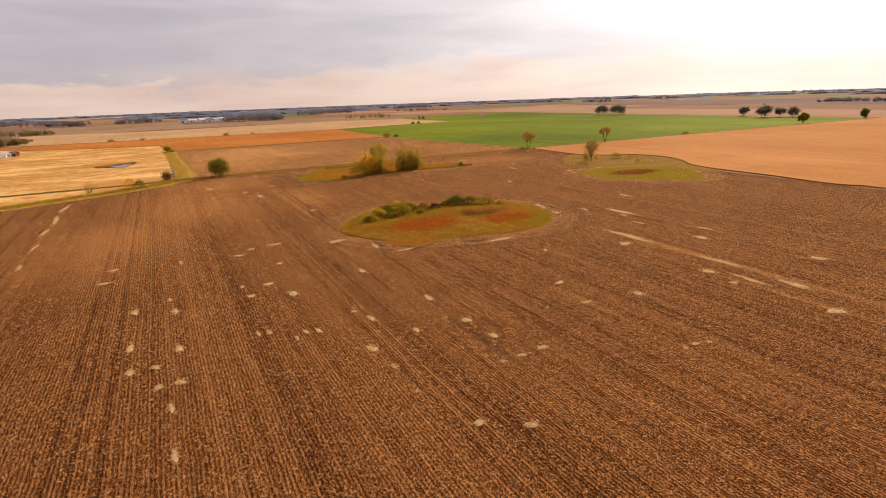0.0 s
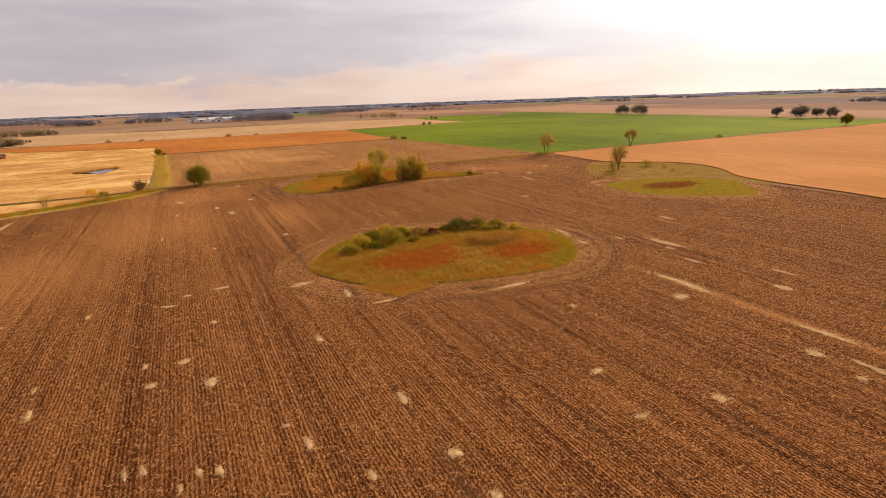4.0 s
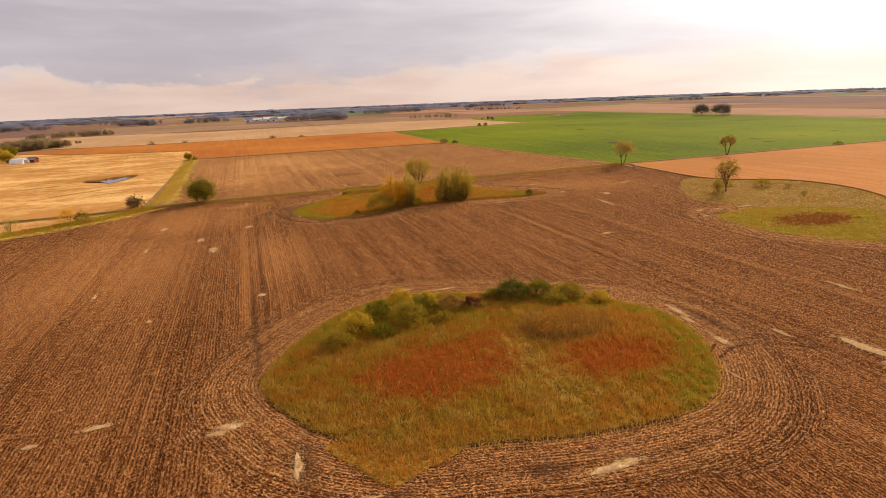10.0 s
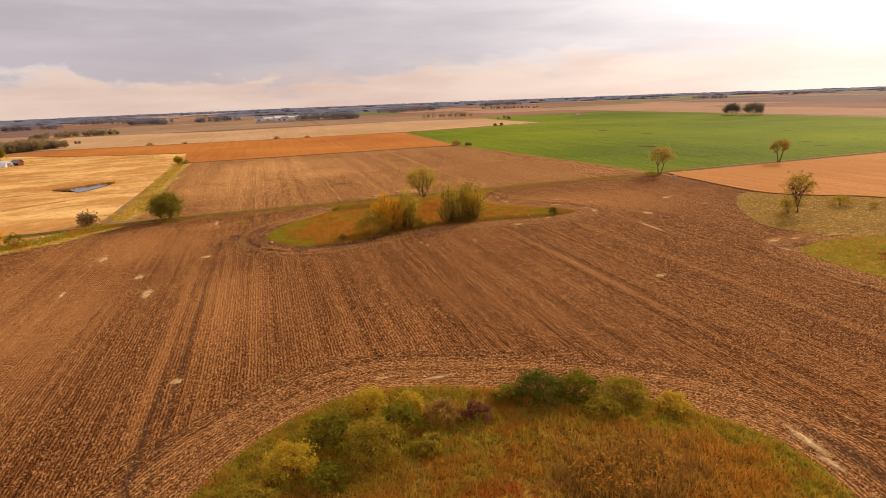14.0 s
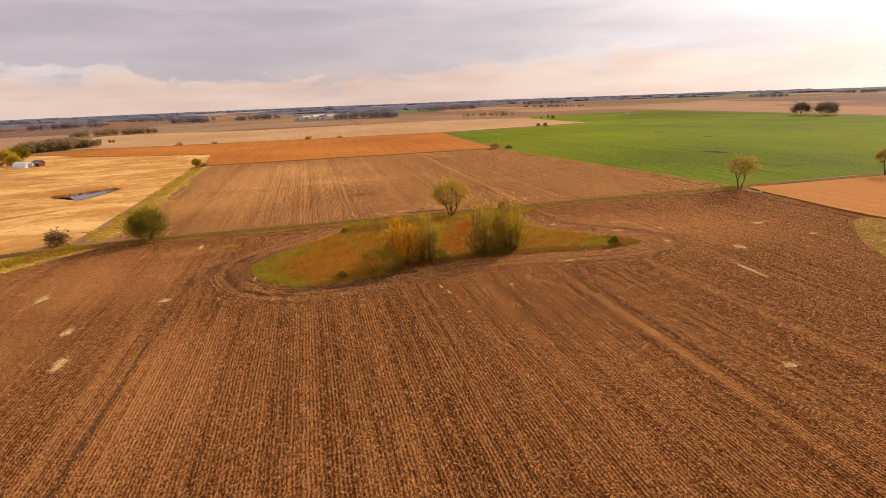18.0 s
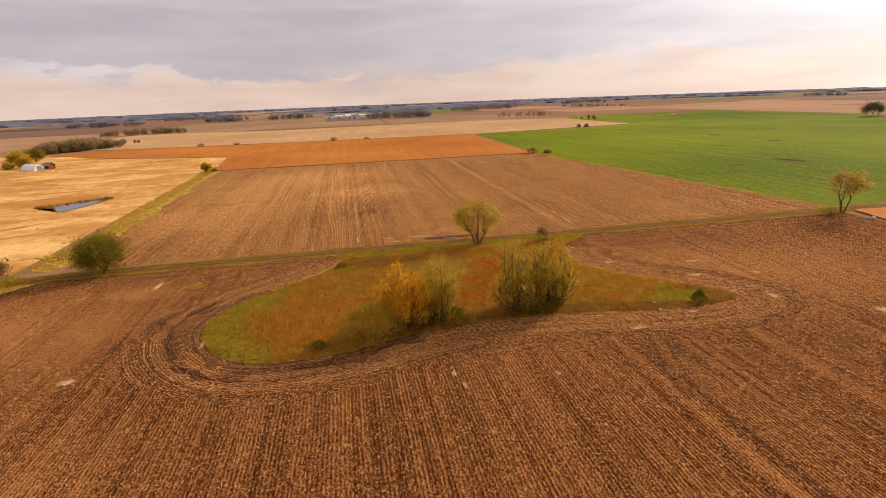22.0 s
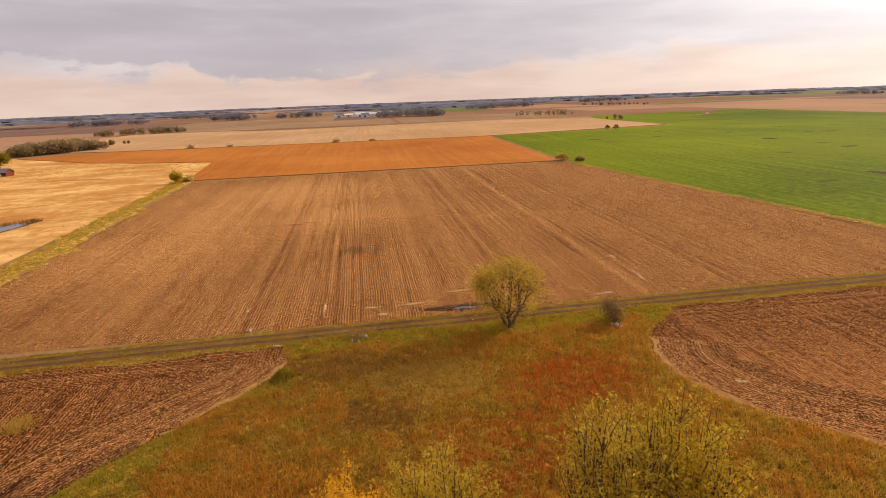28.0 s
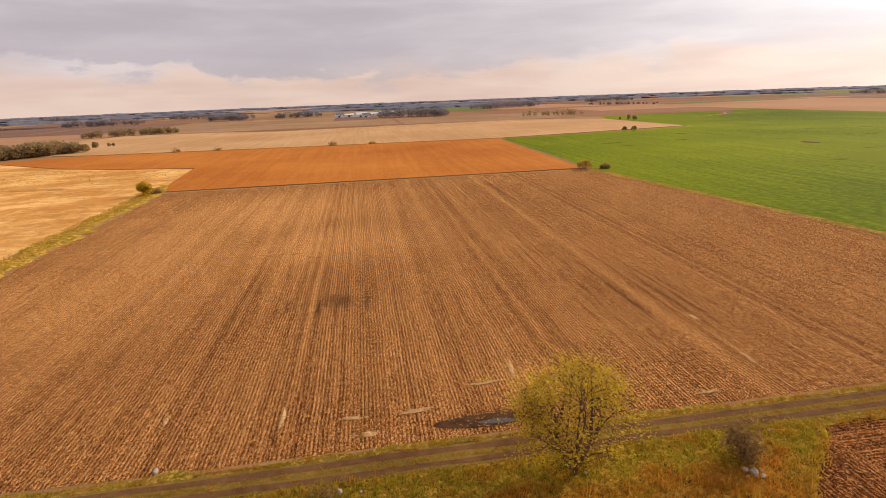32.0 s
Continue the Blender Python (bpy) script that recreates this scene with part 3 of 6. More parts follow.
def tree(name, x, y, high, wide, leaf_mat, label, category="tree", stems=1, clear=0.3, leaves=5000, leaf=0.3, seed=1, spread=0.2, thick=0.03, limbs=9, puff=0.09, group="", bark=None):
    """A trunk or several stems, limbs that fork, and a crown of small leaves in uneven clumps round the twigs."""
    rng = np.random.default_rng(seed)
    thing = base(name, x, y, label, category, group)
    mid, rad = high * (1 + clear) / 2, np.array([wide / 2, wide / 2, high * (1 - clear) / 2])
    tips = []
    per = max(2, round(limbs / stems)) if stems > 1 else limbs
    for k in range(stems):
        a = rng.uniform(0, 2 * np.pi) if stems > 1 else 0
        lean = wide * spread * math.sqrt(rng.uniform(0.05, 1)) if stems > 1 else wide * 0.04
        foot = np.array([math.cos(a), math.sin(a), 0]) * (lean * 0.35 if stems > 1 else 0)
        foot[2] = -0.3
        top = np.array([math.cos(a) * lean * 1.5, math.sin(a) * lean * 1.5, high * rng.uniform(0.62, 0.8)])
        path = bent(foot, top, rng, 0.03, 8)
        r0 = high * thick * (1 if stems == 1 else 0.55)
        radii = np.linspace(1, 0.32, 8) * r0
        radii[0] *= 1.5 if stems == 1 else 1.1
        v, f = tube(path, radii, 8)
        heap("trunk" if stems == 1 else "stem", v, f, bark or BARK, thing, smooth=True)
        for j in range(per):
            while True:
                d = rng.normal(0, 1, 3)
                d /= np.linalg.norm(d)
                if d[2] > -0.75:
                    break
            if stems > 1:
                d[:2] = d[:2] * 0.6 + np.array([math.cos(a), math.sin(a)]) * 0.6
                d /= np.linalg.norm(d)
            end = np.array([0, 0, mid]) + d * rad * rng.uniform(0.62, 0.93)
            at = min(max(0.3, (end[2] / high) * rng.uniform(0.55, 0.95)), 0.95) * 7
            i = int(at)
            start = path[i] + (path[min(i + 1, 7)] - path[i]) * (at - i)
            way = bent(start, end, rng, 0.1, 6)
            r = r0 * (0.36 if stems == 1 else 0.4)
            pieces = [tube(way, np.linspace(r, r * 0.15, 6), 5)]
            tips += [way[3], way[4], way[5]]
            for q in range(4):
                root = way[rng.integers(2, 6)]
                goal = root + rng.normal(0, 1, 3) * rad * 0.33
                goal = np.array([0, 0, mid]) + (goal - [0, 0, mid]) / max(1, np.linalg.norm((goal - [0, 0, mid]) / rad) / 0.97)
                twig = bent(root, goal, rng, 0.1, 5)
                pieces.append(tube(twig, np.linspace(r * 0.3, r * 0.08, 5), 4))
                tips += [twig[2], twig[3], twig[4], twig[4]]
            v, f = join(pieces)
            heap("limb", v, f, bark or BARK, thing, smooth=True)
    tips = np.array(tips)
    if leaves:
        weight = rng.uniform(0.2, 1, len(tips))
        pick = rng.choice(len(tips), leaves, p=weight / weight.sum())
        c = tips[pick] + rng.normal(0, 1, (leaves, 3)) * np.array([wide, wide, wide * (1.5 if stems > 3 else 0.8)]) * puff
        c[:, 2] = np.maximum(c[:, 2], 0.25)
        v, f = quads(c, leaf, leaf * 0.55, rng)
        heap("crown", v, f, leaf_mat, thing)
    return thing


def fan_tree(x, y, high, wide, leaf_mat, label, trunks=1, clear=0.25, limbs=6, leaves=4000, leaf=0.35, seed=1, thick=0.03, puff=0.05, low=0.22, rise=-0.15, gaps=1.5):
    """A tree whose trunk forks into spreading limbs, with leaves in clumps at the twigs and gaps between them."""
    rng = np.random.default_rng(seed)
    thing = base("tree", x, y, label, "tree")
    r0 = high * thick
    mid, rad = high * (1 + low) / 2, np.array([wide / 2, wide / 2, high * (1 - low) / 2])
    tips, turn = [], rng.uniform(0, 6.28)
    each = max(2, round(limbs / trunks))
    for k in range(trunks):
        a = turn + 2 * np.pi * k / trunks
        off = np.array([math.cos(a), math.sin(a), 0]) * (wide * 0.09 if trunks > 1 else 0)
        fork = off * 1.6 + np.array([0, 0, high * clear * rng.uniform(0.9, 1.15)])
        path = bent(off * 0.25 + np.array([0, 0, -0.3]), fork, rng, 0.05, 6)
        v, f = tube(path, np.array([1.5, 1.1, 1.0, 0.92, 0.86, 0.8]) * r0 / trunks ** 0.5, 8)
        heap("trunk", v, f, BARK, thing, smooth=True)
        for j in range(each):
            az = a + (2 * np.pi * j / each if trunks == 1 else rng.uniform(-1.4, 1.4)) + rng.uniform(-0.35, 0.35)
            el = 1.35 if j == 0 else rng.uniform(rise, max(1.0, rise + 0.7))
            way = np.array([math.cos(az) * math.cos(el), math.sin(az) * math.cos(el), math.sin(el)])
            end = np.array([0, 0, mid]) + way * rad * rng.uniform(0.72, 0.9)
            spine = bent(fork, end, rng, 0.07, 8)
            r = r0 * 0.55 / trunks ** 0.5
            pieces = [tube(spine, np.linspace(r, r * 0.18, 8), 6)]
            for q in range(8):
                i = int(rng.integers(2, 8))
                d = way + rng.normal(0, 0.55, 3)
                d /= np.linalg.norm(d)
                goal = np.array([0, 0, mid]) + d * rad * rng.uniform(0.65, 1.0)
                twig = bent(spine[i], spine[i] + (goal - spine[i]) * min(1, 0.45 * wide / (np.linalg.norm(goal - spine[i]) + 0.01)), rng, 0.1, 6)
                pieces.append(tube(twig, np.linspace(r * 0.35, r * 0.08, 6), 4))
                tips += [twig[3], twig[4], twig[5]]
                for m in range(2):
                    s0 = twig[int(rng.integers(2, 5))]
                    tiny = bent(s0, s0 + rng.normal(0, 0.11, 3) * wide, rng, 0.1, 4)
                    pieces.append(tube(tiny, np.linspace(r * 0.14, r * 0.05, 4), 3))
                    tips += [tiny[2], tiny[3]]
            v, f = join([(pv, np.array([list(q) for q in pf])) for pv, pf in pieces])
            heap("limb", v, f, BARK, thing, smooth=True)
    tips = np.array(tips)
    weight = rng.uniform(0.0, 1, len(tips)) ** gaps
    c = tips[rng.choice(len(tips), leaves, p=weight / weight.sum())] + rng.normal(0, puff * wide, (leaves, 3)) * (1, 1, 0.8)
    c[:, 2] = np.maximum(c[:, 2], 0.3)
    v, f = quads(c, leaf, leaf * 0.6, rng)
    heap("crown", v, f, leaf_mat, thing)
    return thing


def willow_bush(x, y, high, wide, leaf_mat, label, stems=30, leaves=7000, leaf=0.36, seed=1, bare=0.3):
    """Many slender stems that rise from one foot, each a feathery plume of small leaves."""
    rng = np.random.default_rng(seed)
    thing = base("willow", x, y, label, "tree")
    spots = []
    for k in range(stems):
        a, u = rng.uniform(0, 2 * np.pi), math.sqrt(rng.uniform(0.02, 1))
        way = np.array([math.cos(a), math.sin(a), 0])
        top = way * wide / 2 * u * 0.96 + np.array([0, 0, high * (1 - 0.66 * u ** 2.2) * rng.uniform(0.74, 1.03)])
        foot = way * wide * 0.14 * u + np.array([0, 0, -0.2])
        s = np.linspace(0, 1, 8)[:, None]
        path = foot + (top - foot) * s + way * wide * 0.07 * u * np.sin(s * np.pi) + rng.normal(0, 0.02, 3) * high * np.sin(s * np.pi)
        pieces = [tube(path, np.linspace(1, 0.15, 8) * high * 0.009, 5)]
        plumes = [(path, 1.0)]
        for q in range(4):
            i = int(rng.integers(2, 6))
            tip = path[i] + np.array([rng.normal(0, 0.12) * wide, rng.normal(0, 0.12) * wide, rng.uniform(0.12, 0.3) * high])
            side = bent(path[i], tip, rng, 0.05, 8)
            pieces.append(tube(side, np.linspace(1, 0.2, 8) * high * 0.004, 4))
            plumes.append((side, 0.7))
        v, f = join(pieces)
        heap("stem", v, f, BARK, thing, smooth=True)
        for way_up, share in plumes:
            m = int(leaves / stems / 3.8 * share * rng.uniform(0.5, 1.5))
            at = rng.uniform(bare, 1.04, m) * 7
            i = np.clip(at.astype(int), 0, 6)
            p = way_up[i] + (way_up[i + 1] - way_up[i]) * (at - i)[:, None]
            spots.append(p + rng.normal(0, 0.044 * wide, (m, 3)) * (1.15 - at / 10)[:, None])
    c = np.concatenate(spots)
    c[:, 2] = np.maximum(c[:, 2], 0.3)
    v, f = quads(c, leaf, leaf * 0.5, rng, 1.2)
    heap("crown", v, f, leaf_mat, thing)
    return thing


def mound(x, y, high, wide, leaf_mat, label, leaves=3000, leaf=0.2, seed=1):
    """A dense low shrub: short stems and many rounded leafy clumps over a dome, with dark gaps between."""
    rng = np.random.default_rng(seed)
    thing = base("shrub", x, y, label, "shrub")
    clumps = int(max(12, min(46, 1.5 * wide * wide))) if wide > 2.5 else 26
    turn = rng.uniform(0, 6.28)
    spots = []
    for k in range(clumps):
        u, a = math.sqrt((k + 0.5) / clumps), turn + 2.4 * k + rng.normal(0, 0.25)
        top = high * (1 - 0.62 * u ** 2.2) * rng.uniform(0.74, 1.05)
        c = np.array([math.cos(a) * u * wide * 0.46, math.sin(a) * u * wide * 0.46, top])
        r = wide * rng.uniform(0.07, 0.19)
        c[2] = max(c[2] - r * 0.6, 0.3)
        stem = tube(bent((c[0] * 0.25, c[1] * 0.25, -0.15), c, rng, 0.08, 5), np.linspace(0.05, 0.015, 5), 4)
        if k % 4 == 0:
            heap("stem", stem[0], stem[1], BARK, thing, smooth=True)
        m = int(leaves / clumps * rng.uniform(0.7, 1.3))
        d = rng.normal(0, 1, (m, 3))
        d /= np.linalg.norm(d, axis=1)[:, None]
        d[:, 2] = np.where(d[:, 2] < -0.35, -d[:, 2], d[:, 2])
        spots.append(c + d * r * np.abs(rng.normal(0.85, 0.24, (m, 1))) * (1, 1, 1.15))
    c = np.concatenate(spots)
    c[:, 2] = np.maximum(c[:, 2], 0.12)
    v, f = quads(c, leaf, leaf * 0.65, rng, 1.0)
    heap("crown", v, f, leaf_mat, thing)
    return thing


def treeline(ends, depth, high, label, seed):
    """A long far belt of closed bare woodland with an uneven top."""
    rng = np.random.default_rng(seed)
    (x0, y0), (x1, y1) = ends
    length = math.hypot(x1 - x0, y1 - y0)
    n = int(length / 11) + 4
    s = np.linspace(0, 1, n)
    side = np.array([-(y1 - y0), x1 - x0]) / length
    rough = rng.normal(0, 1, n)
    tall = high * (0.8 + 0.05 * rough + 0.1 * np.convolve(rng.normal(0, 1, n + 8), np.ones(9) / 3, "valid")) * np.minimum(1, np.sin(np.pi * np.clip(s, 0.01, 0.99)) * 3)
    tall = np.maximum(tall, high * 0.18)
    v = []
    for w, h in ((-0.5, -0.1), (-0.42, 0.72), (0.0, 1.0), (0.42, 0.72), (0.5, -0.1)):
        o = depth * w * rng.uniform(0.7, 1.3, n)
        px, py = x0 + (x1 - x0) * s + side[0] * o, y0 + (y1 - y0) * s + side[1] * o
        v.append(np.stack([px, py, gz(px, py) + tall * h * rng.uniform(0.94, 1.06, n)], 1))
    f = [(r * n + i, r * n + i + 1, (r + 1) * n + i + 1, (r + 1) * n + i) for r in range(4) for i in range(n - 1)]
    return tagged(heap("woods", np.concatenate(v), np.array(f), HAZED_WOODS, smooth=True), label, "trees", "", "stuff")


def woods(name, ends, depth, high, count, label, mat=None, seed=1, bits=60, size=1.6, reach=0.36):
    """A far belt of trees between two plan points, as many ragged crowns of small pieces over short trunks."""
    rng = np.random.default_rng(seed)
    (x0, y0), (x1, y1) = ends
    s = rng.uniform(0, 1, count)
    n = np.array([-(y1 - y0), x1 - x0]) / (math.hypot(x1 - x0, y1 - y0) + 1e-9)
    p = np.stack([x0 + (x1 - x0) * s, y0 + (y1 - y0) * s], 1) + n * rng.uniform(-0.5, 0.5, (count, 1)) * depth
    h = high * rng.uniform(0.6, 1.1, count)
    ends_low = 0.65 + 0.35 * np.sin(np.pi * np.clip(s, 0.02, 0.98)) ** 0.5
    h *= ends_low
    z = gz(p[:, 0], p[:, 1])
    d = rng.normal(0, 1, (count, bits, 3))
    d /= np.linalg.norm(d, axis=2)[..., None]
    d *= rng.uniform(0.2, 1, (count, bits, 1)) ** 0.5
    c = np.empty((count, bits, 3))
    c[..., 0] = p[:, None, 0] + d[..., 0] * h[:, None] * reach
    c[..., 1] = p[:, None, 1] + d[..., 1] * h[:, None] * reach
    c[..., 2] = z[:, None] + h[:, None] * (0.55 + d[..., 2] * 0.45)
    v, f = quads(c.reshape(-1, 3), size, size * 0.6, rng)
    pieces = [(v, f)]
    for k in range(count):
        pieces.append(tube([(p[k, 0], p[k, 1], z[k] - 0.5), (p[k, 0], p[k, 1], z[k] + h[k] * 0.6)], [h[k] * 0.025, h[k] * 0.012], 4))
    v, f = join(pieces)
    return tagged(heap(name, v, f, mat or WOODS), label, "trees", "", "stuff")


# ---- land ----
ring_r = np.concatenate([np.arange(0, 600, 40), np.arange(600, 2000, 100), np.arange(2000, 4851, 190)])
ring_a = np.arange(0, 96) / 96 * 2 * np.pi
gx, gy = 60 + np.outer(ring_r, np.cos(ring_a)), 150 + np.outer(ring_r, np.sin(ring_a))
ground_v = np.stack([gx, gy, gz(gx, gy)], 2).reshape(-1, 3)
ground_f = [(i * 96 + j, i * 96 + (j + 1) % 96, (i + 1) * 96 + (j + 1) % 96, (i + 1) * 96 + j) for i in range(len(ring_r) - 1) for j in range(96)]
tagged(heap("ground", ground_v, np.array(ground_f)[:, ::-1], COUNTRY), "open dry farmland reaching to the horizon", "ground", "", "structure")

ISLAND_A = closed_curve([(35, 124), (40, 133.5), (47, 141), (56, 144.5), (66, 141.5), (77, 135.5), (86, 128), (88.5, 119), (84, 108.5), (76, 102), (64, 102), (54.5, 104.2), (48, 105.8), (42.5, 109), (38.2, 114.5)])
ISLAND_B = closed_curve([(47, 223), (49.5, 231), (56, 238.5), (62.5, 245), (66, 251), (67, 257.2), (92, 257.6), (117, 257.9), (110, 249), (107.8, 241), (111, 232), (119, 223), (123.5, 215.5), (112, 214), (100, 216), (88, 216.5), (76, 214.5), (66, 211), (56, 210.5), (50, 215)], 6)
ISLAND_C = closed_curve([(139.5, 158), (142, 166), (155, 168.5), (170, 163), (179, 150), (172, 135), (161, 128), (147, 137), (139.5, 148)])
CORNER_C = closed_curve([(157, 193), (165, 204), (180, 216), (190, 204), (206, 196), (210, 176), (198, 160), (187, 142), (182, 138), (174, 160), (158, 170), (152, 182)])
ROAD = line([(-400, 244), (-140, 250), (-40, 252.6), (-12, 253.4), (2, 255), (14, 257.6), (60, 258.9), (120, 259.8), (185, 261), (300, 261.5), (560, 262)])

sheet("field_south", [(-45, 214.5), (-12, 231), (4, 244), (12, 256.5), (60, 257), (184, 259), (182, 90), (180, -500), (-500, -500), (-500, 30), (-160, 168)], STUBBLE, 0.03, "harvested corn field of brown stubble and straw", 60)
sheet("field_north", [(12, 262), (60, 261.5), (184, 263.5), (163, 422), (9, 422)], STUBBLE_PALE, 0.03, "harvested corn field with pale straight stubble rows", 40)
sheet("field_orange", [(9, 424.5), (163, 424.5), (168, 584), (20, 592), (-90, 600), (-140, 580), (-75, 527), (-40, 510), (-1, 497), (4, 445)], ORANGE, 0.05, "orange bean stubble field", 40, height=0.25, side=RIPE_SIDE)
sheet("field_tan", [(170, 587), (323, 618), (322, 760), (250, 820), (120, 812), (-3, 795), (-70, 830), (-165, 840), (-195, 715), (-170, 625), (-90, 604), (20, 595)], TAN, 0.05, "pale tan field of cut grain", 40, height=0.25, side=RIPE_SIDE)
sheet("field_green", [(187, 264.5), (530, 265), (532, 440), (545, 640), (545, 895), (405, 960), (350, 840), (326, 765), (326, 612), (171, 583), (166, 423)], GREEN, 0.04, "green field of young winter crop", 40)
ripe_edge = closed_curve([(192, 258), (186, 253), (184.5, 240), (183, 222), (184, 212), (190, 204), (199, 197.5), (203, 190), (203, 178), (198, 166), (190, 155), (186, 142), (184.5, 120), (184, 90), (220, 100), (230, 240)])
sheet("field_ripe", [tuple(q) for q in ripe_edge[:13 * 8 + 1]] + [(183, -300), (900, -300), (900, 258), (560, 259)], RIPE, 0.04, "standing ripe bean field, orange-tan", 40, height=0.36, side=RIPE_SIDE)
sheet("marsh_meadow", [(3, 262), (3, 330), (5, 424), (5, 446), (0, 499), (-40, 513), (-75, 530), (-145, 585), (-330, 610), (-420, 100), (-160, 180), (-46, 219), (-14, 235), (0, 248)], GOLD, 0.03, "golden dry marsh meadow", 40)

# grass margins
strip("margin_west", line([(9, 262), (9.5, 300), (7.5, 350), (7, 390), (6, 425), (5, 446)]), -2.6, 4.6, MARGIN, 0.07, "yellow-green grass margin beside the stubble", rag=1.1, seed=3)
strip("verge_south", ROAD, -2.9, -1.3, VERGE, 0.08, "green grass verge of the farm track", rag=0.35, seed=4)
strip("verge_north", ROAD, 1.3, 2.4, VERGE, 0.08, "green grass verge of the farm track", rag=0.3, seed=5)
hedge_line = line([(-150, 176), (-46, 218), (-14, 233.5), (2, 246), (11, 257)])
strip("margin_southwest", hedge_line, -2.5, 7.5, MARGIN, 0.09, "overgrown grassy field margin", rag=0.5, seed=6)

strip("margin_east", line([(185.6, 264), (175.5, 340), (164.5, 422)]), -1.4, 1.6, ROUGH_GRASS, 0.09, "weedy strip between the stubble and the green crop", rag=0.5, seed=7)

# headlands: rows that follow the outlines
strip("headland_a", ISLAND_A, -0.5, 9.0, STUBBLE_DARK, 0.06, "stubble rows curving round the marsh island", closed=True, rag=0.7)
lane_b = np.roll(ISLAND_B, -6 * 8, 0)
strip("headland_b", lane_b[:6 * 16 + 3], 0, 9, STUBBLE_DARK, 0.06, "stubble rows curving round the tree island", rag=0.7)
strip("headland_c", ISLAND_C, 0, 6, STUBBLE_DARK, 0.055, "stubble rows curving round the grass hollow", closed=True)
sheet("headland_south", [(14, 250), (58, 251), (64, 257), (14, 256)], STUBBLE, 0.05, "stubble rows turned along the farm track", 40, swap=True)
sheet("headland_east", [(118, 249), (183, 251), (184, 258.5), (117, 257)], STUBBLE, 0.05, "stubble rows turned along the farm track", 40, swap=True)

lane_w = lane_b[6 * 8:6 * 14]
strip("dark_ring", lane_w, 0.1, 2.0, STUBBLE_WET, 0.075, "dark trodden wet soil along the tree island", rag=0.45, seed=21)
strip("dark_ring", lane_w[12:-4], 3.6, 5.0, STUBBLE_WET, 0.078, "dark wet wheel lane curving round the tree island", rag=0.5, seed=22)
# this dark strip is bare soil and also paints the island rim's shadow
strip("dark_ring", ISLAND_A[72:118], -0.3, 0.7, STUBBLE_WET, 0.075, "dark bare soil and painted rim shadow round the marsh island", rag=0.35, seed=23)
strip("pale_rim", lane_b[6 * 14:6 * 16 + 2], 0.1, 0.8, DIRT_PALE, 0.075, "pale dusty rim of the field beside the island", rag=0.3, seed=25)
strip("pale_rim", lane_b[:6 * 3], 0.1, 0.8, DIRT_PALE, 0.075, "pale dusty rim of the field beside the island", rag=0.3, seed=26)

# wheel marks
for k, (way, off) in enumerate(((((104.2, 207.0), (102.9, 203.0), (101.8, 200.0), (100.6, 196.0), (99.9, 191.0)), 0.0), (((104.2, 207.0), (102.9, 203.0), (101.8, 200.0), (100.6, 196.0), (99.9, 191.0)), 1.8),
                                (((85.2, 108.6), (88.5, 110.1), (92.0, 109.7), (95.5, 108.0), (98.0, 105.4)), 0.0), (((85.2, 108.6), (88.5, 110.1), (92.0, 109.7), (95.5, 108.0), (98.0, 105.4)), 1.6))):
    strip("wheel_mark", line(way, 0.7), off, off + 0.45, STUBBLE_WET, 0.082, "dark tyre mark pressed into the stubble", rag=0.08, seed=30 + k)

# islands
for title, outline, text in (("island_marsh", ISLAND_A, "overgrown marsh island of autumn grass in the stubble"), ("island_trees", ISLAND_B, "grassy island with willows beside the farm track"),
                             ("island_hollow", ISLAND_C, "olive grass hollow at the field's corner"), ("island_corner", CORNER_C, "rough grass corner between the fields")):
    sheet(title, outline, ROUGH_GRASS if title != "island_corner" else DRY_GRASS, 0.10 if title != "island_corner" else 0.085, text, 40)

nose = closed_curve([(40.2, 109.6), (42.2, 105), (44.3, 101.9), (47, 102.6), (51.5, 104.4), (47.5, 106.6)])
sheet("island_tip", nose, ROUGH_GRASS, 0.095, "brown grassy tip of the marsh island", 40)

# farm track
strip("road", ROAD, -1.5, 1.5, TRACK, 0.11, "two-rut dirt farm track")
strip("wheel_rut", ROAD, -1.2, -0.45, DIRT, 0.125, "dark worn wheel rut of the farm track", rag=0.07, seed=8)
strip("wheel_rut", ROAD, 0.45, 1.25, DIRT, 0.125, "dark worn wheel rut of the farm track", rag=0.07, seed=9)

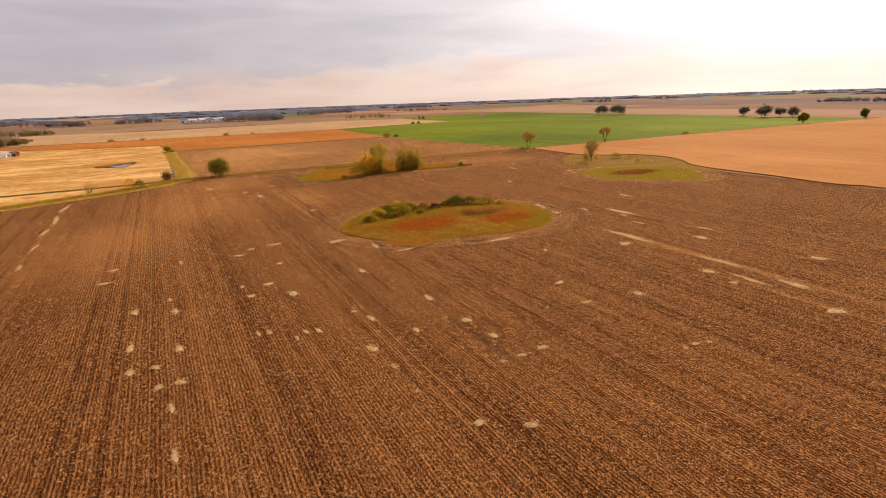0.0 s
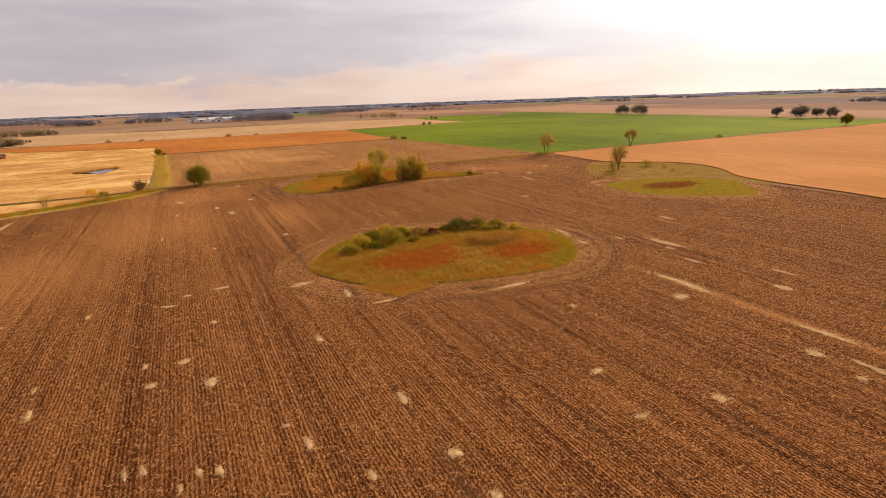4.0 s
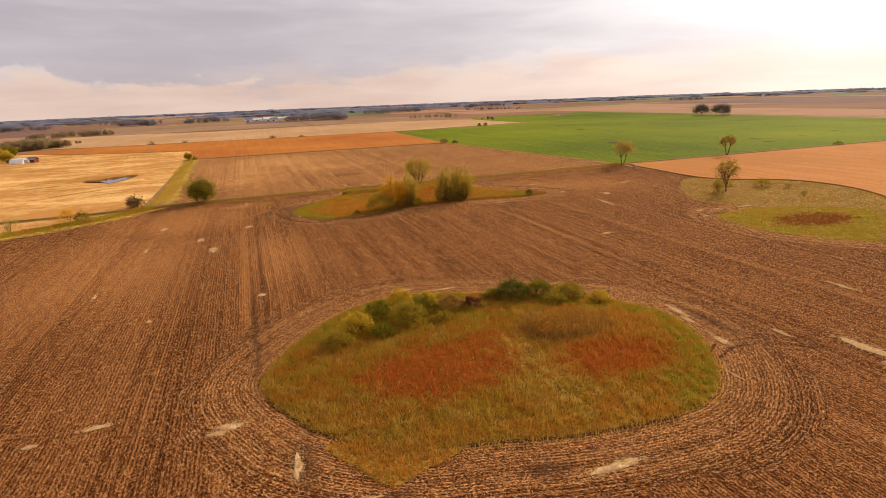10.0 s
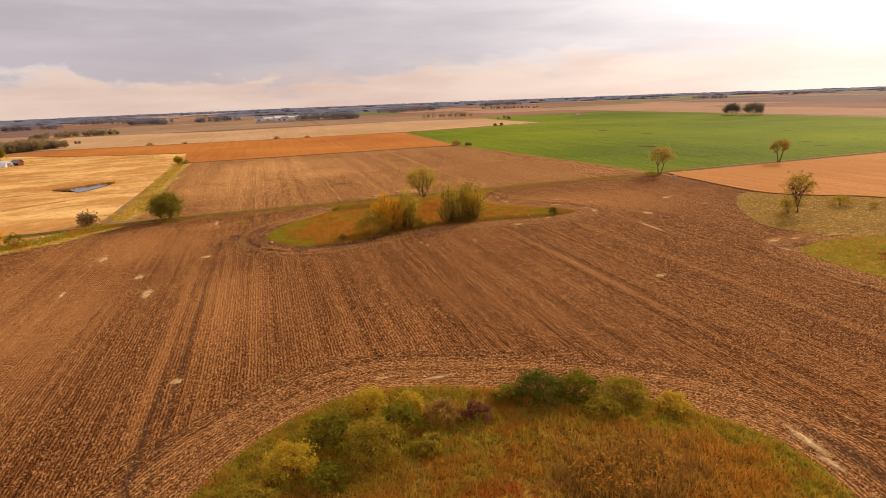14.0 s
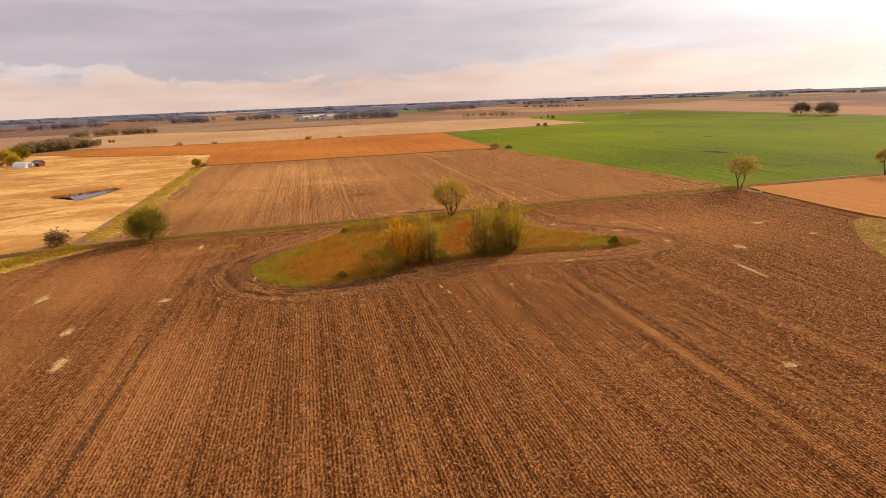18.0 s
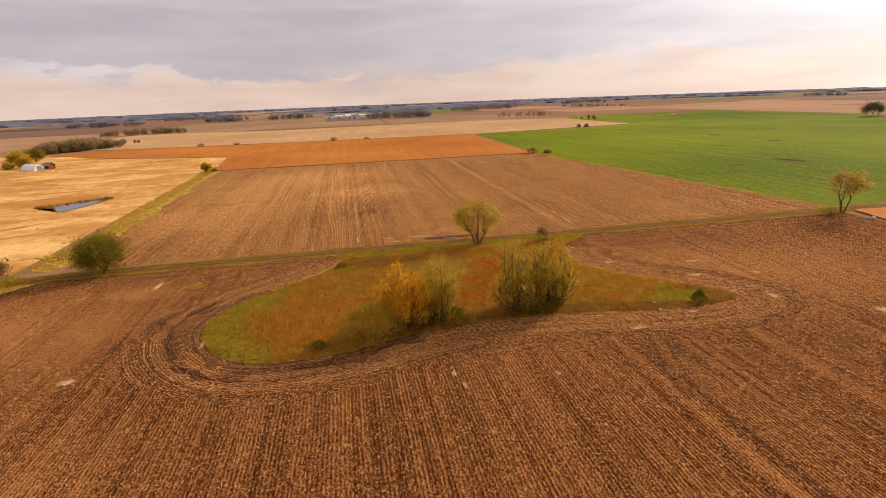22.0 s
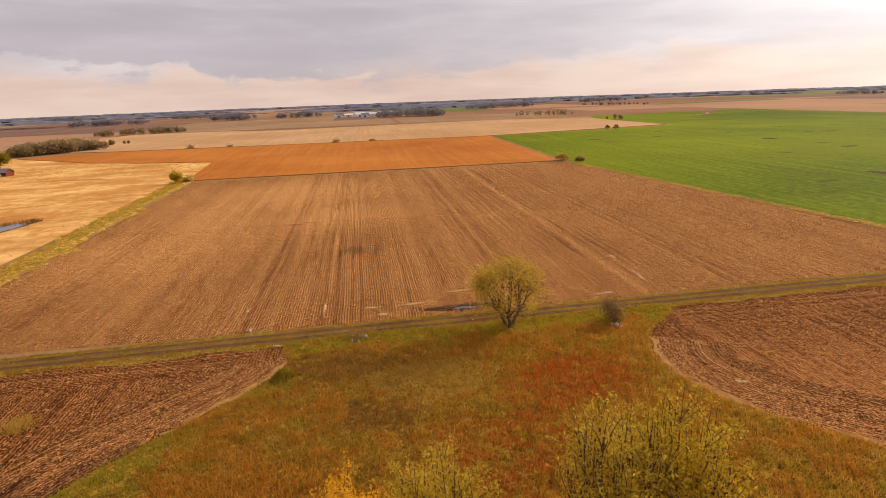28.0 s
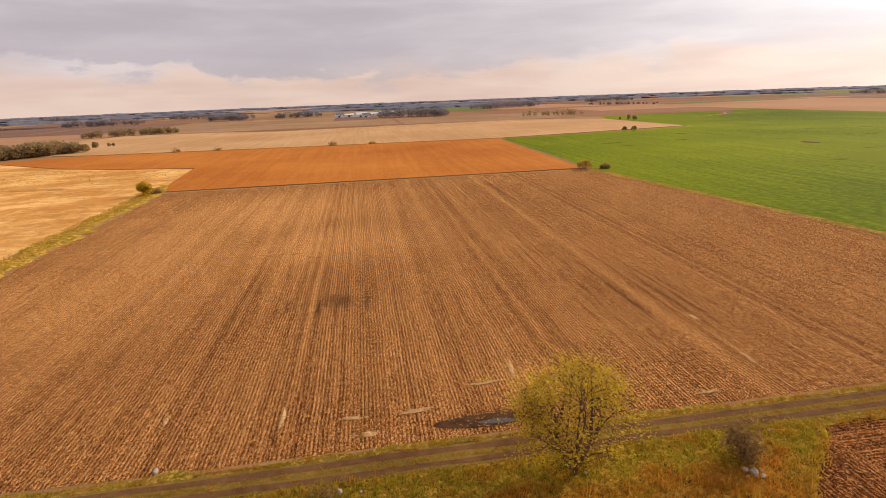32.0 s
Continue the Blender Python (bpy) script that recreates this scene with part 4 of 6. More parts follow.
# far patchwork of fields
far_rng = random.Random(11)
palette = [(FAR_TAN, "distant tan field of cut grain"), (FAR_BROWN, "distant brown stubble field"), (FAR_TAN, "distant tan field of cut grain"), (FAR_PASTURE, "distant dry pasture"),
           (FAR_DARK, "distant dark ploughed field"), (FAR_BROWN, "distant brown stubble field"), (FAR_PASTURE, "distant dry pasture"), (FAR_GREEN, "distant green field")]
for ix in range(-9, 10):
    for iy in range(-2, 12):
        x0, y0 = ix * 440 - 330, iy * 400 + 20
        if math.hypot(x0 + 160, y0) > 4300 or (-700 < x0 < 560 and y0 < 800):
            continue
        cut = far_rng.uniform(0.3, 0.7)
        for a, b in ((0, cut), (cut, 1)):
            mat, text = palette[far_rng.randrange(8)]
            # most fields beyond 2.5 km take the haze-tinted colour
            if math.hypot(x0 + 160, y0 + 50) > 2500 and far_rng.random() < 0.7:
                mat, text = HAZE_LAND, "distant wooded country tinted blue-grey with haze"
            if far_rng.random() < 0.5:
                shape = [(x0 + 432 * a, y0), (x0 + 432 * b - 6, y0), (x0 + 432 * b - 6, y0 + 392), (x0 + 432 * a, y0 + 392)]
            else:
                shape = [(x0, y0 + 392 * a), (x0 + 432, y0 + 392 * a), (x0 + 432, y0 + 392 * b - 6), (x0, y0 + 392 * b - 6)]
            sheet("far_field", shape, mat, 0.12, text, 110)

for x0, x1, y0, y1, mat, text in ((549, 700, 262, 900, FAR_TAN, "pinkish tan field beyond the green one"), (706, 880, 262, 800, FAR_BROWN, "brown stubble field beyond the tan one"), (886, 1180, 250, 700, FAR_DARK, "purplish ploughed field"),
                                  (886, 1330, 706, 1150, FAR_DARK, "purplish ploughed field"), (1186, 1420, 200, 700, FAR_BROWN, "distant brown stubble field"), (560, 880, 906, 1120, FAR_TAN, "distant tan field of cut grain"),
                                  (600, 870, 1126, 1200, FAR_GREEN, "distant strip of yellow-green grass"), (410, 594, 968, 1160, FAR_TAN, "distant tan field of cut grain"), (905, 1700, -300, 190, FAR_TAN, "distant tan field of cut grain"),
                                  (-170, 120, 842, 1010, FAR_PASTURE, "distant brown marsh pasture"), (126, 330, 826, 1010, FAR_PASTURE, "distant brown marsh pasture"), (-330, -176, 730, 930, FAR_TAN, "distant tan field of cut grain"),
                                  (-420, -200, 936, 990, FAR_DARK, "dark ploughed strip"), (-520, -200, 620, 724, FAR_TAN, "distant tan field of cut grain"), (-190, 40, 1016, 1190, FAR_PASTURE, "distant brown marsh pasture")):
    sheet("far_field", [(x0, y0), (x1, y0), (x1, y1), (x0, y1)], mat, 0.16, text, 60)

# ---- trees ----
fan_tree(93.9, 255.7, 9.5, 10.8, LEAF_OLIVE, "broad yellow-green willow beside the dirt farm track", 3, 0.2, 18, 10500, 0.23, 27, 0.034, 0.042, 0.16, rise=-0.45, gaps=2.3)
fan_tree(20.9, 257.3, 7.2, 10.2, LEAF_GREEN, "round dull-green tree at the end of the track", 3, 0.10, 24, 15000, 0.3, 6, 0.034, 0.05, 0.0, rise=-0.6, gaps=1.4)
willow_bush(74.6, 216.6, 10.6, 7.6, LEAF_YELLOW, "many-stemmed willow with orange-yellow leaves", 44, 22000, 0.21, 7, 0.12)
willow_bush(79.2, 218.0, 11.0, 7.4, LEAF_OLIVE, "many-stemmed willow with olive-green leaves", 42, 22000, 0.21, 8, 0.12)
willow_bush(91.4, 219.3, 11.2, 9.2, LEAF_OLIVE, "many-stemmed olive willow with grey stems", 56, 14500, 0.24, 9, 0.2)
willow_bush(96.4, 219.9, 11.0, 8.6, LEAF_WILLOW, "many-stemmed willow with yellow-green leaves", 54, 14000, 0.24, 10, 0.2)
fan_tree(182.9, 257.5, 9.6, 9.8, LEAF_RUST, "half-bare tree with pale rusty leaves at the field corner", 3, 0.35, 9, 1500, 0.55, 12, 0.03, 0.04, 0.3)
fan_tree(241.8, 260.4, 9.2, 7.2, LEAF_RUST, "slender tree with a pale rusty crown", 2, 0.4, 8, 1400, 0.6, 13, 0.03, 0.045, 0.34)
fan_tree(169.2, 190.2, 9.6, 8.4, LEAF_SHRUB, "thin upright tree with sparse olive leaves", 1, 0.12, 12, 1500, 0.42, 14, 0.02, 0.035, 0.06, rise=0.35, gaps=2.0)
for k, (x, y, h, d, m, text) in enumerate([
        (518.7, 565.7, 10.5, 18, LEAF_FAR, "dark spreading field tree standing alone"), (526.6, 545.8, 10.2, 18, LEAF_FAR, "dark spreading field tree standing alone"),
        (536.3, 378.5, 8.4, 10, LEAF_FAR, "dark half-bare tree in a distant row"), (522.5, 348.6, 10.0, 15, LEAF_FAR, "dark broad tree in a distant row"),
        (536.6, 340.9, 7.9, 10, LEAF_FAR, "bare greyish tree in a distant row"), (540.0, 330.5, 7.8, 11, LEAF_FAR, "bare greyish tree in a distant row"),
        (449.4, 266.9, 8.1, 7.5, LEAF_GREEN, "dull-green tree on the field edge"), (527.2, 262.6, 8.0, 6.3, LEAF_DARK, "dark round tree on the field edge"),
        (3.8, 419.6, 4.3, 4.2, LEAF_OLIVE, "small yellow-green tree at the meadow corner"),
        (-115.1, 500.9, 8.0, 11.8, LEAF_OLIVE, "olive tree beside the farmyard"), (-116.7, 520.9, 8.4, 11.2, LEAF_GREEN, "green tree beside the farmyard"), (-108, 492, 6, 8, LEAF_OLIVE, "yellowing tree beside the farmyard")]):
    fan_tree(x, y, h, d, m, text, 1 + k % 2, 0.16, 9, 4200, 0.8 if d < 12 else 1.0, 30 + k, 0.022, 0.055, 0.1)

# shrubs
for k, (x, y, h, d, m, count, text) in enumerate([
        (69.9, 213.7, 5.0, 8.4, LEAF_SHRUB, 4500, "low spreading olive shrub under the willows"), (116.8, 214.7, 2.0, 2.1, LEAF_DARK, 1500, "small dark rounded bush at the field edge"),
        (108.1, 254.4, 3.4, 3.6, LEAF_GREY, 1500, "bare grey-brown shrub by the track"), (167.0, 190.6, 3.6, 4.2, LEAF_SHRUB, 1300, "leafy olive undergrowth at the thin tree's foot"), (184.6, 191.3, 2.6, 5.2, LEAF_SHRUB, 1500, "low yellowish shrub in the grass corner"),
        (181.2, 174.8, 1.6, 1.8, LEAF_GREEN, 500, "small shrub in the grass corner"), (163.3, 423.5, 3.4, 6.0, LEAF_RUST, 900, "rusty brush at the field corner"),
        (261.1, 591.7, 3.6, 4.0, LEAF_DARK, 500, "dark bush on the field boundary"), (266.0, 587.6, 3.9, 4.3, LEAF_DARK, 500, "dark bush on the field boundary"),
        (-25.4, 237.6, 3.8, 5.2, LEAF_RUST, 900, "thin rusty shrub on the meadow edge"), (-12.4, 240.1, 4.9, 4.6, LEAF_YELLOW, 1200, "yellow-leaved shrub on the meadow edge"),
        (-9.2, 240.6, 3.4, 4.2, LEAF_GREEN, 1200, "green shrub on the meadow edge"), (0.8, 260.2, 2.9, 5.0, LEAF_GREY, 1200, "bare reddish-grey shrub by the track"),
        (72.6, 137.0, 2.5, 5.6, LEAF_DARK, 3400, "dense dark-green shrub on the marsh island"), (76.6, 136.0, 2.3, 4.6, LEAF_GREEN, 2800, "dense dark-green shrub on the marsh island"), (80.6, 133.8, 1.9, 5.0, LEAF_SHRUB, 2600, "dense olive shrub on the marsh island"),
        (69.4, 137.6, 1.6, 3.2, LEAF_GREEN, 1400, "dark-green shrub on the marsh island"), (83.8, 130.6, 1.3, 3.6, LEAF_LIME, 1300, "low yellow-green shrub on the marsh island"), (77.4, 132.6, 1.4, 4.2, LEAF_SHRUB, 1600, "low olive shrub on the marsh island"),
        (47.6, 133.6, 2.9, 4.6, LEAF_LIME, 2600, "yellow-green sapling on the marsh island"), (55.6, 140.6, 2.6, 4.2, LEAF_LIME, 1900, "yellow-green sapling on the marsh island"), (59.4, 139.4, 2.0, 3.4, LEAF_LIME, 1500, "yellow-green shrub on the marsh island"),
        (54.9, 134.0, 3.0, 5.4, LEAF_SHRUB, 3000, "grey-green shrub on the marsh island"), (51.4, 137.4, 2.4, 4.8, LEAF_GREEN, 2400, "dark-green shrub on the marsh island"), (57.8, 136.6, 2.5, 4.2, LEAF_GREEN, 2000, "dull-green shrub on the marsh island"),
        (62.2, 136.6, 2.0, 3.8, LEAF_BROWN, 1700, "rusty shrub on the marsh island"), (65.2, 135.6, 1.8, 3.0, LEAF_RED, 1300, "dark reddish shrub on the marsh island"), (59.6, 132.6, 1.3, 3.0, LEAF_SHRUB, 1200, "low olive shrub on the marsh island"),
        (44.6, 130.2, 2.0, 4.0, LEAF_SHRUB, 1700, "olive shrub on the marsh island"), (50.4, 131.2, 1.6, 3.8, LEAF_GREEN, 1500, "low green shrub on the marsh island"),
        (63.0, 212.6, 1.4, 2.0, LEAF_DARK, 700, "small dark bush at the island's edge"), (81.5, 216.4, 2.4, 4.0, LEAF_GREEN, 1200, "dark undergrowth beneath the willows"), (93.5, 217.9, 1.8, 5.0, LEAF_GREEN, 1300, "dark undergrowth beneath the willows"),
        (66.0, 247.6, 1.2, 2.4, LEAF_GREEN, 700, "low green bush at the island's edge"), (311, 259.6, 2.2, 5.0, LEAF_DARK, 700, "dark bush on the ripe field's edge"), (178.6, 256.0, 1.6, 5.0, LEAF_GREEN, 700, "low brush under the corner tree"),
        (6.5, 423.6, 1.2, 4.0, LEAF_GREY, 400, "low brown brush at the field corner"), (176.5, 196.0, 1.4, 2.4, LEAF_SHRUB, 500, "low yellowish shrub in the grass corner"), (189.0, 186.0, 1.6, 3.0, LEAF_RUST, 600, "rusty shrub in the grass corner"),
        (60, 593, 1.8, 6.0, LEAF_GREY, 500, "brown brush on the field boundary"), (85, 592.5, 1.4, 5.0, LEAF_RUST, 400, "brown brush on the field boundary"), (-40, 598, 1.8, 6.0, LEAF_GREY, 500, "brown brush on the field boundary"), (-14, 597, 1.4, 5.0, LEAF_GREY, 400, "brown brush on the field boundary"),
        (170.5, 421, 1.2, 4.0, LEAF_GREY, 600, "grey brush at the field corner")]):
    if m is LEAF_GREY or "thin" in text:
        tree("shrub", x, y, h, d, m, text, "shrub", 6, 0.02, int(count * 0.9), 0.31 if y < 260 else 0.6, 60 + k, 0.26, limbs=16, thick=0.022, puff=0.085)
    else:
        mound(x, y, h, d, m, text, int(count * 1.5), min(0.21, 0.07 * d) if y < 260 else 0.5, 60 + k)

# far woods
woods("woods", ((105, 1068), (205, 1042)), 60, 15, 90, "dark bare wood beyond the fields", seed=41, bits=70, size=2.0, reach=0.5)
woods("woods", ((299, 1318), (450, 1394)), 60, 14, 90, "dark bare wood beyond the fields", seed=42, bits=70, size=2.0, reach=0.5)
woods("woods", ((-407, 1234), (-290, 1243)), 40, 11, 60, "dark bare wood beyond the fields", seed=43, bits=70, size=2.0, reach=0.5)
woods("woods", ((-352, 1562), (-122, 1290)), 30, 12, 80, "dark tree belt beyond the fields", seed=44, bits=70, size=2.0, reach=0.5)
woods("woods", ((-70, 1248), (6, 1277)), 40, 12, 45, "dark tree belt beyond the fields", seed=45, bits=70, size=2.0, reach=0.5)
woods("woods", ((-175, 1254), (-118, 1225)), 30, 12, 35, "dark tree belt beyond the fields", seed=46, bits=70, size=2.0, reach=0.5)
woods("woods", ((-672, 1676), (-610, 1723)), 40, 13, 40, "dark tree belt beyond the fields", seed=47, bits=70, size=2.0, reach=0.5)
woods("woods", ((275, 894), (352, 868)), 10, 9, 22, "row of bare trees along a fence line", GROVE, seed=48)
woods("woods", ((328, 740), (342, 720)), 4, 5, 6, "thin bare trees along a fence line", GROVE, seed=49)
woods("woods", ((-154, 598), (-116, 642)), 18, 9.5, 110, "bare brown grove behind the farmyard", GROVE, seed=50, bits=110, reach=0.5)
woods("woods", ((-126, 676), (-112, 690)), 6, 5, 6, "small brush clump on the tan field", GROVE, seed=51)
woods("woods", ((-128, 492), (-104, 486)), 6, 4, 12, "brush behind the barns", LEAF_RUST, seed=52)
woods("woods", ((-200, 830), (-120, 870)), 16, 9, 80, "bare brown tree belt", GROVE, seed=53)
woods("woods", ((652, 1612), (775, 1628)), 50, 13, 60, "dark bare wood beyond the fields", seed=54, bits=70, size=2.0, reach=0.5)
woods("woods", ((530, 1307), (596, 1158)), 14, 6, 30, "low brush line beyond the fields", seed=55)
woods("woods", ((1156, 1344), (1175, 1250)), 30, 11, 30, "dark bare wood beyond the fields", seed=56, bits=70, size=2.0, reach=0.5)
woods("woods", ((1489, 1386), (1520, 1315)), 30, 12, 30, "dark bare wood beyond the fields", seed=57, bits=70, size=2.0, reach=0.5)
woods("woods", ((986, 563), (996, 470)), 24, 8, 40, "dark low wood beyond the ripe field", seed=58, bits=70, size=2.0, reach=0.5)
woods("woods", ((1908, 1391), (2249, 1488)), 60, 14, 60, "dark tree belt near the horizon", seed=59, bits=24, size=4)
woods("woods", ((2433, 1571), (2162, 1135)), 60, 14, 70, "dark tree belt near the horizon", seed=60, bits=24, size=4)
belt = random.Random(5)
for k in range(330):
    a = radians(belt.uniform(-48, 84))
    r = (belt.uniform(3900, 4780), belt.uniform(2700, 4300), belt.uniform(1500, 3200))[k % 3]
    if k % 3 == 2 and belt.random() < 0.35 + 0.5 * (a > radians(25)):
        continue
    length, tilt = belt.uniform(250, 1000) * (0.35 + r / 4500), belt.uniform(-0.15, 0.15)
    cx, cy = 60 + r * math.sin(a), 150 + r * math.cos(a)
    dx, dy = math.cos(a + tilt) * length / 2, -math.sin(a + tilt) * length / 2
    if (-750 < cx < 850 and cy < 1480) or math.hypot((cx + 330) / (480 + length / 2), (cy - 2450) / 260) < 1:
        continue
    treeline(((cx - dx, cy - dy), (cx + dx, cy + dy)), belt.uniform(40, 140), (10, 8, 7)[k % 3] * belt.uniform(0.7, 1.15), "belt of bare woodland near the horizon, tinted blue-grey with haze", 100 + k)

# ---- tracks, mud and water ----
def blob(x, y, rx, ry, seed, wob=0.18, n=28, turn=0.0):
    """An uneven oval outline."""
    rng = np.random.default_rng(seed)
    a = np.arange(n) / n * 2 * np.pi
    k = 1 + wob * sum(rng.normal(0, 0.6 / m) * np.cos(m * a + rng.uniform(0, 6.3)) for m in (2, 3, 5, 7))
    px, py = rx * k * np.cos(a), ry * k * np.sin(a)
    c, q = math.cos(turn), math.sin(turn)
    return np.stack([x + px * c - py * q, y + px * q + py * c], 1)


sheet("mud_patch", blob(89.0, 264.0, 5.2, 1.1, 29, 0.6, 40), MUD, 0.065, "wet dark mud beside the farm track", 40)
tagged(sheet("puddle", blob(89.6, 263.6, 2.0, 0.35, 27, 0.5, 40), WATER, 0.085, "shallow rain puddle beside the farm track", 40, kind=""), category="puddle")
for k, (x, y, rx, ry) in enumerate([(245.5, 345, 3.2, 6.5), (83, 606, 8, 16), (300, 470, 3, 5)]):
    sheet("bare_patch", blob(x, y, rx, ry, 30 + k, 0.3, 28, 0.2), MUD, 0.07, "bare muddy hollow in the green field", 40)
weedy = random.Random(77)
for k in range(26):
    x, y = weedy.uniform(200, 420), weedy.uniform(285, 560)
    sheet("weed_streak", blob(x, y, weedy.uniform(2.5, 7), weedy.uniform(0.8, 2.2), 500 + k, 0.6, 26, weedy.uniform(-0.2, 0.2)), GREEN_DARK, 0.07, "dark weedy streak in the green field", 40)
strip("field_track", line([(397, 728), (421, 737), (448, 752), (470, 786)]), -1.6, 1.6, DIRT_PALE, 0.09, "pale track across the green field")
sheet("ditch_bank", [(452, 752), (484, 790), (540, 880), (528, 888), (468, 792), (446, 758)], FAR_DARK, 0.08, "bare brown ditch bank in the green field", 40)
pond_line = closed_curve([(-31, 343), (-26, 341.5), (-21, 334), (-17.5, 339), (-14, 355), (-19, 353), (-25, 348)])
sheet("pond_bank", pond_line + (pond_line - pond_line.mean(0)) * 0.12, MUD, 0.05, "muddy bank of the marsh pond", 40)
tagged(sheet("pond", pond_line, WATER, 0.07, "small still pond in the golden marsh", 40), category="pond")
for k, (x, y, rx, ry, t) in enumerate([(-28, 305, 14, 2.2, 0.7), (-70, 412, 20, 5, -0.5), (-96, 446, 10, 5, 0.2), (-45, 360, 18, 2, 0.4), (-35, 380, 12, 1.5, 0.3), (-12, 300, 8, 1.2, 0.5), (-60, 330, 26, 2, 0.25), (-50, 450, 20, 3, -0.2)]):
    sheet("marsh_streak", blob(x, y, rx, ry, 50 + k, 0.5, 40, t), SEDGE, 0.05, "brown sedge streak in the marsh", 40)
lake = blob(-330, 2560, 300, 130, 60, 0.2, 40, -0.05)
tagged(sheet("lake", lake, WATER, 0.3, "distant pale lake among the fields", 110), category="lake")

# ---- grass ----
ZONES = np.random.default_rng(17)


def waver(p, size, seed):
    """Smooth uneven values from -1 to 1 over the plan."""
    rng = np.random.default_rng(seed)
    out = np.zeros(len(p))
    for k in range(7):
        a, f = rng.uniform(0, 6.3), rng.uniform(0.6, 1.9) / size
        out += np.sin((p[:, 0] * math.cos(a) + p[:, 1] * math.sin(a)) * f * 2 * np.pi + rng.uniform(0, 6.3))
    return out / 3.2


def oval(p, x, y, rx, ry, seed=0):
    return np.hypot((p[:, 0] - x) / rx, (p[:, 1] - y) / ry) + 0.28 * waver(p, 3.0, seed + 5) < 1


def spot(p, x, y, rx, ry, seed=0):
    """Like oval, but thinning out gradually at its edge."""
    d = np.hypot((p[:, 0] - x) / rx, (p[:, 1] - y) / ry) + 0.22 * waver(p, 3.0, seed + 5)
    return ZONES.uniform(0, 1, len(p)) < np.clip((1.3 - d) / 0.6, 0, 0.95)


def edge(p, outline):
    """Distance from the outline."""
    d = np.full(len(p), 1e9)
    for q in outline:
        d = np.minimum(d, np.hypot(p[:, 0] - q[0], p[:, 1] - q[1]))
    return d


def grow(name, p, low, high, width, mat, label, each=3, spread=0.25, lean=0.3, category="grass"):
    if len(p):
        low, high, width, lean = low * 0.5, high * 0.55, width * 0.72, lean * 1.3
        q = p[np.repeat(np.arange(len(p)), each)] + ZONES.normal(0, spread, (len(p) * each, 2))
        v, f = blades(q, low, high, width, ZONES, 1, 0.0, lean, 0.08)
        tuft = np.clip(0.85 + 0.22 * waver(q, 1.1, 81) + 0.14 * waver(q, 3.1, 82) + ZONES.normal(0, 0.15, len(q)), 0.35, 1.6)
        v[2::3, 2] = v[0::3, 2] + (v[2::3, 2] - v[0::3, 2]) * tuft
        tagged(heap(name, v, f, mat), label, category, "", "stuff")


p = scatter(ISLAND_A, 62000, ZONES)
trail = np.interp(p[:, 1], (106, 112, 118, 126), (65.5, 64.2, 63.4, 65.8)) + 0.25 * np.sin(p[:, 1] * 1.3)
p = p[((np.abs(p[:, 0] - trail) > 0.34) & (np.abs(p[:, 0] - trail - 1.7) > 0.26)) | (p[:, 1] < 106) | (p[:, 1] > 126)]
rim = edge(p, ISLAND_A)
wild = np.clip(0.5 + 0.30 * waver(p, 2.4, 71) + 0.22 * ZONES.uniform(-1, 1, len(p)), 0, 1)
soft = waver(p, 6.0, 3)
red = spot(p, 54.5, 119, 9.5, 6.2, 1) | spot(p, 74.5, 114, 6.8, 4.6, 2) | (spot(p, 62, 124.5, 5, 2.2, 3) & (wild < 0.6))
reed = spot(p, 73.5, 123.8, 6.4, 4.4, 4) & ~red
rust = spot(p, 78, 121, 7, 6.5, 7) & ~red & ~reed & (wild < 0.7)
green = ~red & ~reed & ~rust & (((rim < 3.4 + soft * 1.5) & (p[:, 0] > 74) & (wild < 0.62)) | ((p[:, 1] > 131) & (p[:, 0] < 66) & (wild < 0.55)))
pale = ~red & ~reed & ~rust & ~green & (((p[:, 0] < 50) & (p[:, 1] < 117) & (wild < 0.4)) | ((rim < 0.6) & (wild < 0.5)) | ((soft > 0.5) & (wild < 0.5)) | (oval(p, 64, 115, 5, 9, 6) & (wild < 0.55)))
tip = ~red & ~reed & ~rust & ~green & ~pale & (p[:, 1] < 108) & (wild < 0.55)
rest = ~(red | reed | rust | green | pale | tip)
grow("smartweed", p[red], 0.5, 0.95, 0.13, GRASS_RED, "patch of low rust-red marsh weeds")
heart = reed & (np.hypot((p[:, 0] - 73.5) / 5.0, (p[:, 1] - 123.6) / 3.2) < 1)
grow("cattails", p[heart], 1.5, 2.7, 0.11, GRASS_BROWN, "stand of tall brown cattail reeds", 2, 0.3, 0.10)
grow("cattails", p[reed & ~heart], 0.9, 1.9, 0.12, GRASS_BROWN, "lower fringe of brown cattail reeds", 2, 0.3, 0.14)
plumes = p[heart & (ZONES.uniform(0, 1, len(p)) < 0.6)]
v, f = quads(np.column_stack([plumes, ZONES.uniform(0.8, 1.7, len(plumes))]), 0.34, 0.12, ZONES, 1.0)
tagged(heap("reed_plumes", v, f, GRASS_ORANGE), "golden brown plumes on top of the cattail reeds", "reeds", "", "stuff")
grow("sedge", p[rust], 0.7, 1.3, 0.13, GRASS_ORANGE, "rusty orange sedge")
grow("green_grass", p[green], 0.4, 0.9, 0.13, GRASS_GREEN, "green grass round the marsh island")
grow("bleached_grass", p[pale], 0.5, 1.1, 0.12, GRASS_PALE, "bleached dry grass")
grow("sedge", p[tip], 0.4, 0.9, 0.12, GRASS_ORANGE, "orange-brown grass at the island's edge")
grow("olive_grass", p[rest], 0.5, 1.2, 0.13, GRASS_OLIVE, "olive-yellow marsh grass")

